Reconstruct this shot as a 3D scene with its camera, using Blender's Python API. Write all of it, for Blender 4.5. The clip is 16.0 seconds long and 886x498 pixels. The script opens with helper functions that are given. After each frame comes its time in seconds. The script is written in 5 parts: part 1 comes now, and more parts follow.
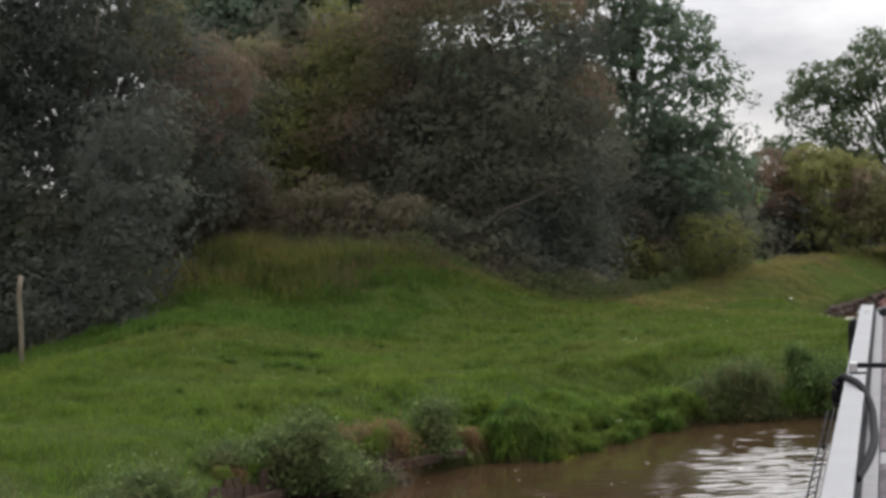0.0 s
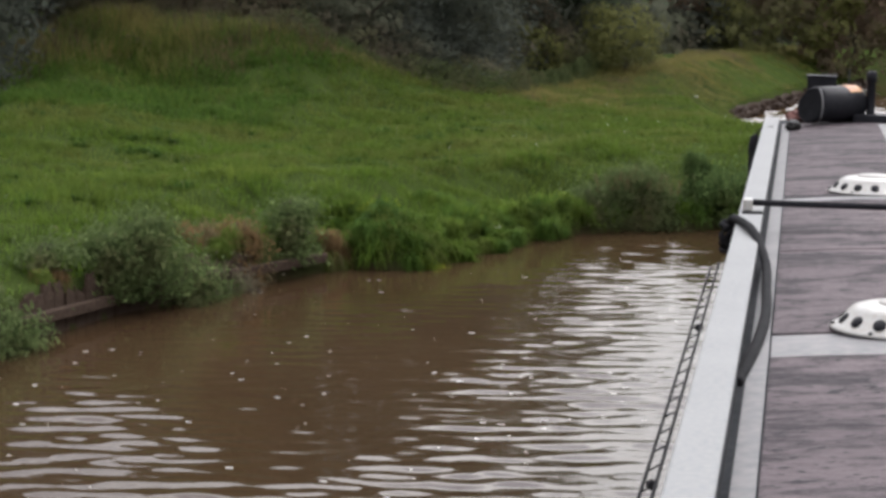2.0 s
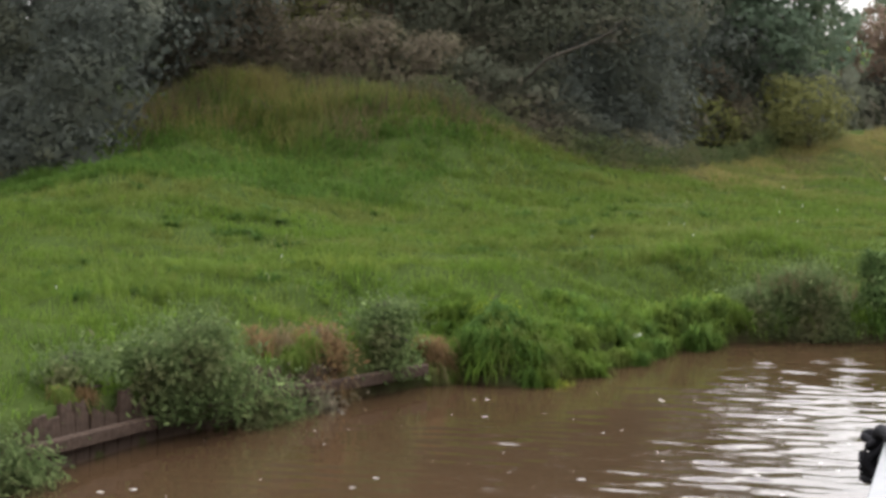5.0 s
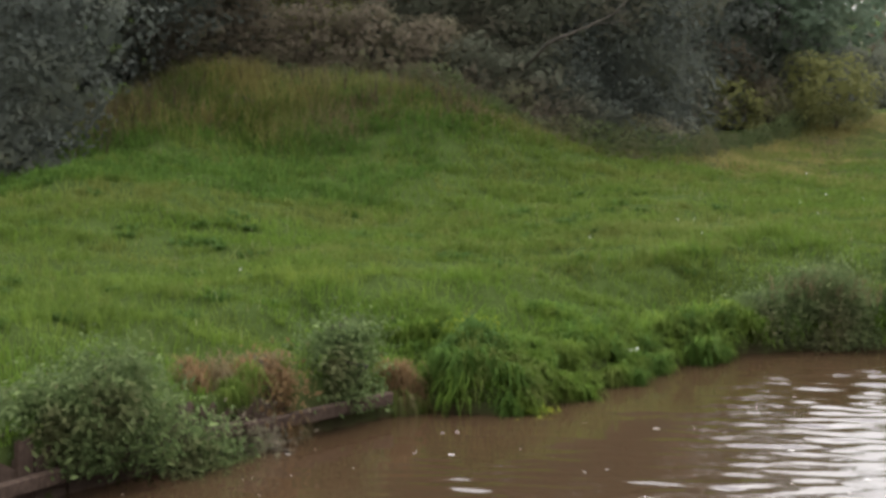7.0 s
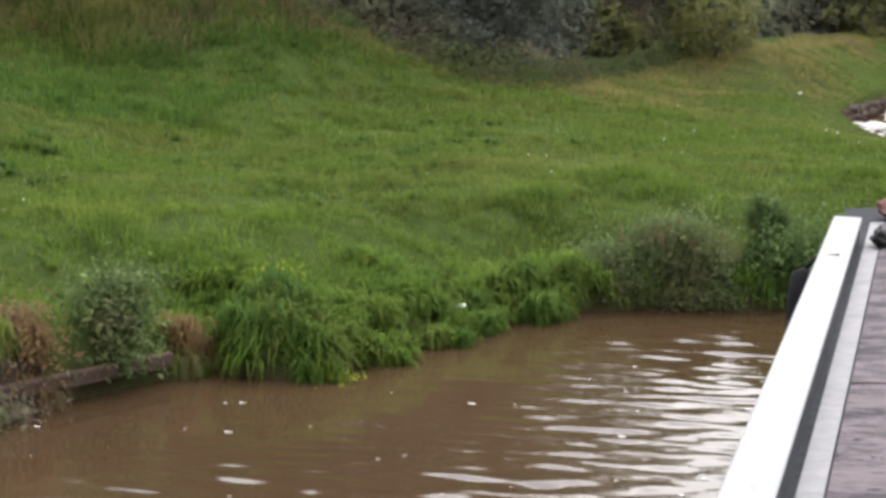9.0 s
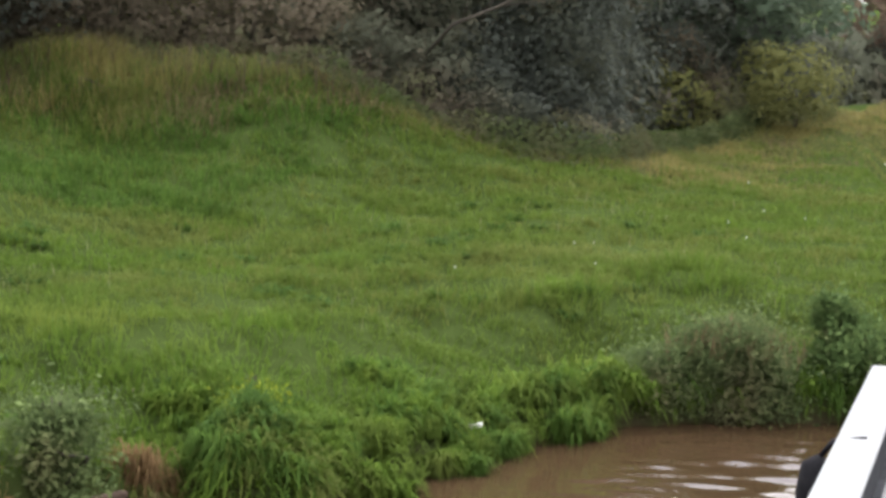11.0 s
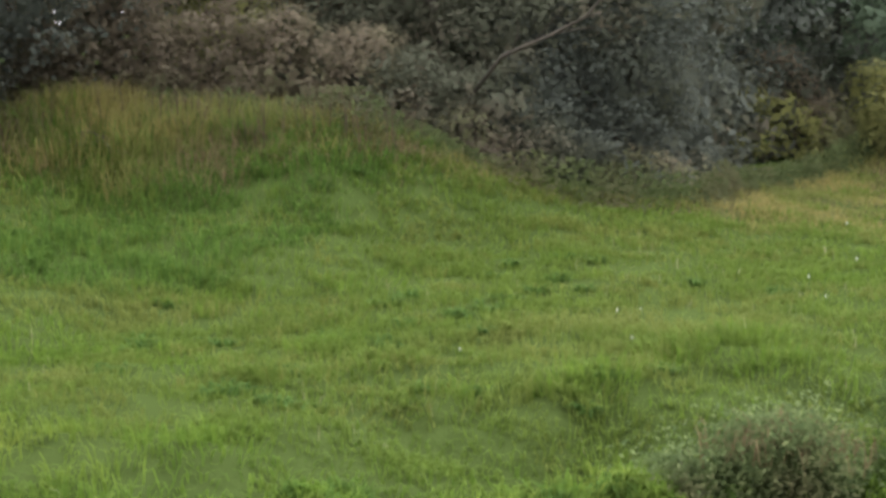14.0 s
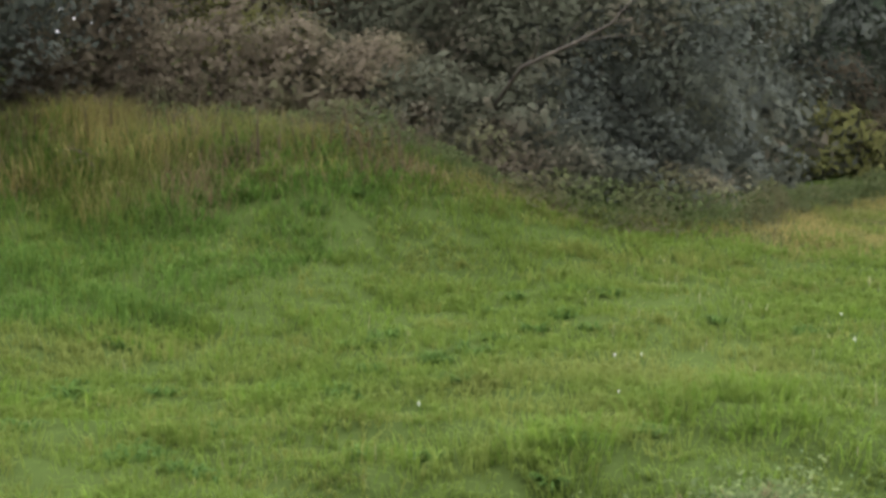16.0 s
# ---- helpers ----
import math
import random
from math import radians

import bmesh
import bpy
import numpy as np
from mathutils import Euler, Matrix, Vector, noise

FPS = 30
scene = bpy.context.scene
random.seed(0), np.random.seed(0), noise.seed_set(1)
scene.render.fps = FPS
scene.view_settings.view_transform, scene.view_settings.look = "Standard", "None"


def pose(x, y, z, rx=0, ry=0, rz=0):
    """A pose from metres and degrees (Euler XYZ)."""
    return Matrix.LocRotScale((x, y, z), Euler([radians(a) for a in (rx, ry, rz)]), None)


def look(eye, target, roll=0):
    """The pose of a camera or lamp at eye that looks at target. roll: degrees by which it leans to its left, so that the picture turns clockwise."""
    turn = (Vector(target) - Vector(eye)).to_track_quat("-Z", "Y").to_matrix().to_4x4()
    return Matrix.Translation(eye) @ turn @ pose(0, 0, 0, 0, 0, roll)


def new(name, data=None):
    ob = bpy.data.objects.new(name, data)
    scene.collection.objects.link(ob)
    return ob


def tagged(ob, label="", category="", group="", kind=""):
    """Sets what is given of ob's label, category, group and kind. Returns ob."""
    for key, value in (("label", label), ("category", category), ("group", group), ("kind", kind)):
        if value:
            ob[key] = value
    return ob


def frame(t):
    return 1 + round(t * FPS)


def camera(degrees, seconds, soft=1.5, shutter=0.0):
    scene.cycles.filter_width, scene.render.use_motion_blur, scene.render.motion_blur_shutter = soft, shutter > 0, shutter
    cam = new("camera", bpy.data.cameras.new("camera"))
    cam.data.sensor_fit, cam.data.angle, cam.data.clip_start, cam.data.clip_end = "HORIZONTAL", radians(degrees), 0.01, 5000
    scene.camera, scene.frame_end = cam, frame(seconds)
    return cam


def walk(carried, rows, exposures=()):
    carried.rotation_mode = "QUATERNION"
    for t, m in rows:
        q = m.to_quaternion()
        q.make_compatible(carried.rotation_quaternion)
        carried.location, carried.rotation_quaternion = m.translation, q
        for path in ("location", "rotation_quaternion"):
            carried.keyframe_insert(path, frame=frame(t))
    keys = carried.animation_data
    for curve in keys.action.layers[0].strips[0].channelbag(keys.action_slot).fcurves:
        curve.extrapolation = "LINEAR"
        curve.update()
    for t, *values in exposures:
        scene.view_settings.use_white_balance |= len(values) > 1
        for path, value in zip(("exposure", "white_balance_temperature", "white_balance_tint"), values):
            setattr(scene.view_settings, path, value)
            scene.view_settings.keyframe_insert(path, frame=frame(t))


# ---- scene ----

# ---------------------------------------------------------------- camera
cam = camera(23.96, 16.0, soft=3.4)


def hand_pose(x, y, z, yaw, pitch, roll):
    """Camera pose: yaw to the left of the canal's line, pitch up, roll, in degrees."""
    return (Matrix.Translation((x, y, z)) @ Matrix.Rotation(radians(yaw), 4, "Z")
            @ Matrix.Rotation(radians(90 + pitch), 4, "X") @ Matrix.Rotation(radians(roll), 4, "Z"))


PATH = [
    (0.0, 0.000, 0.000, 2.6, 12.25, -1.41, -1.87),
    (0.5, -0.000, 0.497, 2.6, 13.32, -0.52, -0.08),
    (1.0, -0.001, 0.992, 2.6, 11.20, -2.82, 0.29),
    (1.5, -0.001, 1.485, 2.6, 9.89, -6.38, 0.03),
    (2.0, -0.002, 1.976, 2.6, 9.84, -7.46, 0.55),
    (2.5, -0.002, 2.466, 2.6, 10.19, -8.11, 1.91),
    (3.0, -0.003, 2.953, 2.6, 12.34, -8.28, -0.87),
    (3.5, -0.002, 3.438, 2.6, 13.78, -7.30, -0.17),
    (4.0, -0.002, 3.922, 2.6, 15.94, -6.18, 1.37),
    (4.5, -0.001, 4.403, 2.6, 15.15, -5.77, 1.76),
    (7.0, 0.019, 6.781, 2.6, 16.32, -6.21, 0.03),
    (7.5, 0.027, 7.250, 2.6, 16.58, -6.71, 1.98),
    (8.0, 0.036, 7.718, 2.6, 13.43, -8.11, 2.12),
    (8.5, 0.046, 8.184, 2.6, 11.92, -8.99, 2.46),
    (9.0, 0.058, 8.647, 2.6, 13.25, -8.57, 2.21),
    (9.5, 0.073, 9.109, 2.6, 14.26, -8.01, 2.58),
    (12.0, 0.173, 11.387, 2.6, 17.51, -6.41, -0.14),
    (12.5, 0.200, 11.836, 2.6, 18.05, -6.31, -0.65),
    (13.0, 0.230, 12.283, 2.6, 18.73, -6.11, -0.70),
    (13.5, 0.262, 12.729, 2.6, 19.43, -6.16, -1.45),
    (14.0, 0.297, 13.171, 2.6, 20.27, -5.98, -0.92),
    (14.5, 0.335, 13.612, 2.6, 21.14, -5.88, -1.62),
    (15.0, 0.375, 14.051, 2.6, 22.00, -5.60, 0.57),
    (15.5, 0.419, 14.487, 2.6, 22.76, -5.70, 0.56),
    (16.0, 0.465, 14.921, 2.6, 23.09, -5.74, -1.06),
]
walk(cam, [(r[0], hand_pose(*r[1:])) for r in PATH],
     exposures=[(0.0, 0.22), (1.0, 0.16), (1.5, 0.22), (2.5, 0.48), (4.0, 0.82), (4.5, 0.9), (7.0, 0.82), (8.0, 1.06), (9.0, 1.02), (9.5, 0.98), (12.0, 1.27), (16.0, 1.4)])

# ---------------------------------------------------------------- world and sun
SUN_ELEV, SUN_AZ = 42.0, 20.0   # degrees; azimuth clockwise from +y
world = bpy.data.worlds.new("overcast_sky")
scene.world = world
world.use_nodes = True
wn, wl = world.node_tree.nodes, world.node_tree.links
wn.clear()
w_out = wn.new("ShaderNodeOutputWorld")
w_bg = wn.new("ShaderNodeBackground")
w_cloud_bg = wn.new("ShaderNodeBackground")
w_mix = wn.new("ShaderNodeMixShader")
w_sky = wn.new("ShaderNodeTexSky")
w_sky.sky_type = "NISHITA"
w_sky.sun_disc = False
w_sky.sun_elevation = radians(SUN_ELEV)
w_sky.sun_rotation = radians(SUN_AZ)
w_bg.inputs["Strength"].default_value = 0.1
w_co = wn.new("ShaderNodeTexCoord")
w_map = wn.new("ShaderNodeMapping")
w_map.inputs["Scale"].default_value = (1.0, 1.0, 2.6)
w_noise = wn.new("ShaderNodeTexNoise")
w_noise.inputs["Scale"].default_value = 3.4
w_noise.inputs["Detail"].default_value = 7
w_noise.inputs["Roughness"].default_value = 0.55
w_ramp = wn.new("ShaderNodeValToRGB")
w_ramp.color_ramp.elements[0].position = 0.38
w_ramp.color_ramp.elements[0].color = (0.45, 0.45, 0.5, 1)
w_ramp.color_ramp.elements[1].position = 0.6
w_ramp.color_ramp.elements[1].color = (1.0, 0.985, 0.99, 1)
w_cloud_bg.inputs["Strength"].default_value = 1.3
# thin cloud glows round the hidden sun
w_dot = wn.new("ShaderNodeVectorMath")
w_dot.operation = "DOT_PRODUCT"
w_norm = wn.new("ShaderNodeVectorMath")
w_norm.operation = "NORMALIZE"
az, el = radians(SUN_AZ), radians(SUN_ELEV)
sun_from = Vector((math.sin(az) * math.cos(el), math.cos(az) * math.cos(el), math.sin(el)))
w_dot.inputs[1].default_value = sun_from
w_pow = wn.new("ShaderNodeMath")
w_pow.operation = "POWER"
w_pow.inputs[1].default_value = 10.0
w_max = wn.new("ShaderNodeMath")
w_max.operation = "MAXIMUM"
w_max.inputs[1].default_value = 0.0
w_glow = wn.new("ShaderNodeMath")
w_glow.operation = "MULTIPLY_ADD"
w_glow.inputs[1].default_value = 5.0
w_glow.inputs[2].default_value = 1.5
w_mix.inputs[0].default_value = 0.9
wl.new(w_co.outputs["Generated"], w_norm.inputs[0])
wl.new(w_norm.outputs["Vector"], w_dot.inputs[0])
wl.new(w_dot.outputs["Value"], w_max.inputs[0])
wl.new(w_max.outputs[0], w_pow.inputs[0])
wl.new(w_pow.outputs[0], w_glow.inputs[0])
w_sep = wn.new("ShaderNodeSeparateXYZ")
w_high = wn.new("ShaderNodeMath")
w_high.operation = "MULTIPLY_ADD"
w_high.inputs[1].default_value = 1.2
w_high.inputs[2].default_value = 0.55
w_prod = wn.new("ShaderNodeMath")
w_prod.operation = "MULTIPLY"
wl.new(w_norm.outputs["Vector"], w_sep.inputs[0])
wl.new(w_sep.outputs["Z"], w_high.inputs[0])
wl.new(w_glow.outputs[0], w_prod.inputs[0])
wl.new(w_high.outputs[0], w_prod.inputs[1])
wl.new(w_prod.outputs[0], w_cloud_bg.inputs["Strength"])
wl.new(w_co.outputs["Generated"], w_map.inputs["Vector"])
wl.new(w_map.outputs["Vector"], w_noise.inputs["Vector"])
wl.new(w_noise.outputs["Fac"], w_ramp.inputs["Fac"])
wl.new(w_ramp.outputs["Color"], w_cloud_bg.inputs["Color"])
wl.new(w_sky.outputs["Color"], w_bg.inputs["Color"])
wl.new(w_bg.outputs[0], w_mix.inputs[1])
wl.new(w_cloud_bg.outputs[0], w_mix.inputs[2])
wl.new(w_mix.outputs[0], w_out.inputs["Surface"])

sun_data = bpy.data.lights.new("sun", "SUN")
sun_data.energy = 0.2
sun_data.angle = radians(20)
sun_data.color = (1.0, 0.95, 0.88)
sun = new("sun", sun_data)
sun.matrix_world = look(sun_from * 80, (0, 0, 0))


# ---------------------------------------------------------------- materials
def blank(name):
    m = bpy.data.materials.new(name)
    m.use_nodes = True
    nt = m.node_tree
    return m, nt, nt.nodes["Principled BSDF"]


def node(nt, kind, **values):
    n = nt.nodes.new(kind)
    for k, v in values.items():
        n.inputs[k.replace("_", " ")].default_value = v
    return n


def ramp(nt, fac, stops):
    r = nt.nodes.new("ShaderNodeValToRGB")
    e = r.color_ramp.elements
    while len(e) < len(stops):
        e.new(0.5)
    for el_, (p_, c_) in zip(e, stops):
        el_.position, el_.color = p_, (*c_, 1)
    nt.links.new(fac, r.inputs["Fac"])
    return r.outputs["Color"]


def noise_fac(nt, scale, detail=4, rough=0.55, stretch=None):
    co = nt.nodes.new("ShaderNodeTexCoord")
    out = co.outputs["Object"]
    if stretch:
        mp = node(nt, "ShaderNodeMapping", Scale=stretch)
        nt.links.new(out, mp.inputs["Vector"])
        out = mp.outputs["Vector"]
    n = node(nt, "ShaderNodeTexNoise", Scale=scale, Detail=detail, Roughness=rough)
    nt.links.new(out, n.inputs["Vector"])
    return n.outputs["Fac"]


def mixed(nt, fac, a, b, mode="MIX"):
    m = nt.nodes.new("ShaderNodeMix")
    m.data_type, m.blend_type = "RGBA", mode
    for sock, val in ((m.inputs["Factor"], fac), (m.inputs["A"], a), (m.inputs["B"], b)):
        if isinstance(val, (int, float)):
            sock.default_value = val
        elif isinstance(val, tuple):
            sock.default_value = (*val, 1)
        else:
            nt.links.new(val, sock)
    return m.outputs["Result"]


def bump(nt, bsdf, height, strength=0.3, distance=0.02):
    b = node(nt, "ShaderNodeBump", Strength=strength, Distance=distance)
    nt.links.new(height, b.inputs["Height"])
    nt.links.new(b.outputs["Normal"], bsdf.inputs["Normal"])


def surface(name, c1, c2, scale=6.0, rough=0.6, metal=0.0, bump_s=0.2, fine=40.0, c3=None, stretch=None, dist=0.01):
    """Two-scale mottled surface: broad stains between c1 and c2, fine grain on top."""
    m, nt, b = blank(name)
    broad = noise_fac(nt, scale, 5, 0.6, stretch)
    grain = noise_fac(nt, fine, 3, 0.6, stretch)
    col = ramp(nt, broad, [(0.3, c1), (0.7, c2)])
    col = mixed(nt, ramp(nt, grain, [(0.35, (0, 0, 0)), (0.7, (1, 1, 1))]), col,
                c3 or tuple(0.72 * v for v in c1))
    nt.links.new(col, b.inputs["Base Color"])
    b.inputs["Roughness"].default_value = rough
    b.inputs["Metallic"].default_value = metal
    bump(nt, b, grain, bump_s, dist)
    return m


def leaf_material(name, dark, light, odd=None, odd_amount=0.0, patch=0.7, translucent=0.25, rough=0.75, glint=1.0):
    """Leaf colours: every leaf its own tint, a few paler ones, larger patches of a second colour."""
    m, nt, b = blank(name)
    geo = nt.nodes.new("ShaderNodeNewGeometry")
    mid_ = tuple(0.5 * (a_ + b_) for a_, b_ in zip(dark, light))
    tip_ = tuple(min(0.6, glint * v_) for v_ in light)
    col = ramp(nt, geo.outputs["Random Per Island"], [(0.0, dark), (0.7, mid_), (0.93, light), (1.0, tip_)])
    if odd:
        broad = noise_fac(nt, patch, 3, 0.6)
        lo = 0.62 - 0.3 * odd_amount
        mask = ramp(nt, broad, [(lo, (0, 0, 0)), (lo + 0.16, (1, 1, 1))])
        col = mixed(nt, mask, col, odd)
    nt.links.new(col, b.inputs["Base Color"])
    b.inputs["Roughness"].default_value = rough
    b.inputs["Specular IOR Level"].default_value = 0.04
    tr = nt.nodes.new("ShaderNodeBsdfTranslucent")
    nt.links.new(col, tr.inputs["Color"])
    mx = nt.nodes.new("ShaderNodeMixShader")
    mx.inputs[0].default_value = translucent
    nt.links.new(b.outputs[0], mx.inputs[1])
    nt.links.new(tr.outputs[0], mx.inputs[2])
    nt.links.new(mx.outputs[0], nt.nodes["Material Output"].inputs["Surface"])
    return m


def roof_material():
    """Weathered grey deck paint, wet in places, with dark smears lying across the boat."""
    m, nt, b = blank("grey_roof_paint")
    broad = noise_fac(nt, 1.3, 4, 0.6)
    smear = noise_fac(nt, 3.4, 7, 0.72, (1.0, 2.0, 1))
    dash = noise_fac(nt, 24, 4, 0.6, (1.0, 1.6, 1))
    col = ramp(nt, broad, [(0.3, (0.08, 0.064, 0.07)), (0.7, (0.122, 0.099, 0.106))])
    col = mixed(nt, ramp(nt, smear, [(0.44, (0, 0, 0)), (0.58, (0.9, 0.9, 0.9))]), col, (0.022, 0.018, 0.022))
    col = mixed(nt, ramp(nt, dash, [(0.59, (0, 0, 0)), (0.64, (1, 1, 1))]), col, (0.01, 0.011, 0.014))
    nt.links.new(col, b.inputs["Base Color"])
    b.inputs["Roughness"].default_value = 0.75
    b.inputs["Specular IOR Level"].default_value = 0.12
    bump(nt, b, dash, 0.7, 0.015)
    return m


def ground_material():
    m, nt, b = blank("meadow_ground")
    broad = noise_fac(nt, 0.35, 5, 0.6)
    mid = noise_fac(nt, 2.2, 5, 0.65)
    fine = noise_fac(nt, 30, 4, 0.7)
    col = ramp(nt, broad, [(0.3, (0.034, 0.052, 0.014)), (0.7, (0.046, 0.066, 0.018))])
    col = mixed(nt, ramp(nt, mid, [(0.42, (0, 0, 0)), (0.72, (1, 1, 1))]), col, (0.04, 0.058, 0.016))
    col = mixed(nt, ramp(nt, fine, [(0.45, (0, 0, 0)), (0.8, (0.6, 0.6, 0.6))]), col, (0.042, 0.058, 0.016))
    at = nt.nodes.new("ShaderNodeAttribute")
    at.attribute_name = "soil"
    ragged = nt.nodes.new("ShaderNodeMath")
    ragged.operation = "MULTIPLY"
    nt.links.new(at.outputs["Fac"], ragged.inputs[0])
    nt.links.new(ramp(nt, mid, [(0.25, (0.3, 0.3, 0.3)), (0.6, (1, 1, 1))]), ragged.inputs[1])
    col = mixed(nt, ragged.outputs[0], col, (0.045, 0.033, 0.021))
    nt.links.new(col, b.inputs["Base Color"])
    b.inputs["Roughness"].default_value = 1.0
    b.inputs["Specular IOR Level"].default_value = 0.0
    bump(nt, b, fine, 0.6, 0.04)
    return m


def water_material():
    m, nt, b = blank("canal_water")
    silt = noise_fac(nt, 0.25, 4, 0.5)
    nt.links.new(ramp(nt, silt, [(0.3, (0.039, 0.0235, 0.0125)), (0.7, (0.05, 0.0305, 0.0165))]), b.inputs["Base Color"])
    b.inputs["Roughness"].default_value = 0.04
    b.inputs["IOR"].default_value = 1.33
    swell = noise_fac(nt, 1.1, 2, 0.5, (0.8, 1.35, 1))
    small = noise_fac(nt, 4.5, 2, 0.5, (0.7, 1.5, 1))
    add = nt.nodes.new("ShaderNodeMath")
    add.operation = "MULTIPLY_ADD"
    nt.links.new(small, add.inputs[0])
    add.inputs[1].default_value = 0.16
    nt.links.new(swell, add.inputs[2])
    bump(nt, b, add.outputs[0], 0.4, 0.02)
    return m


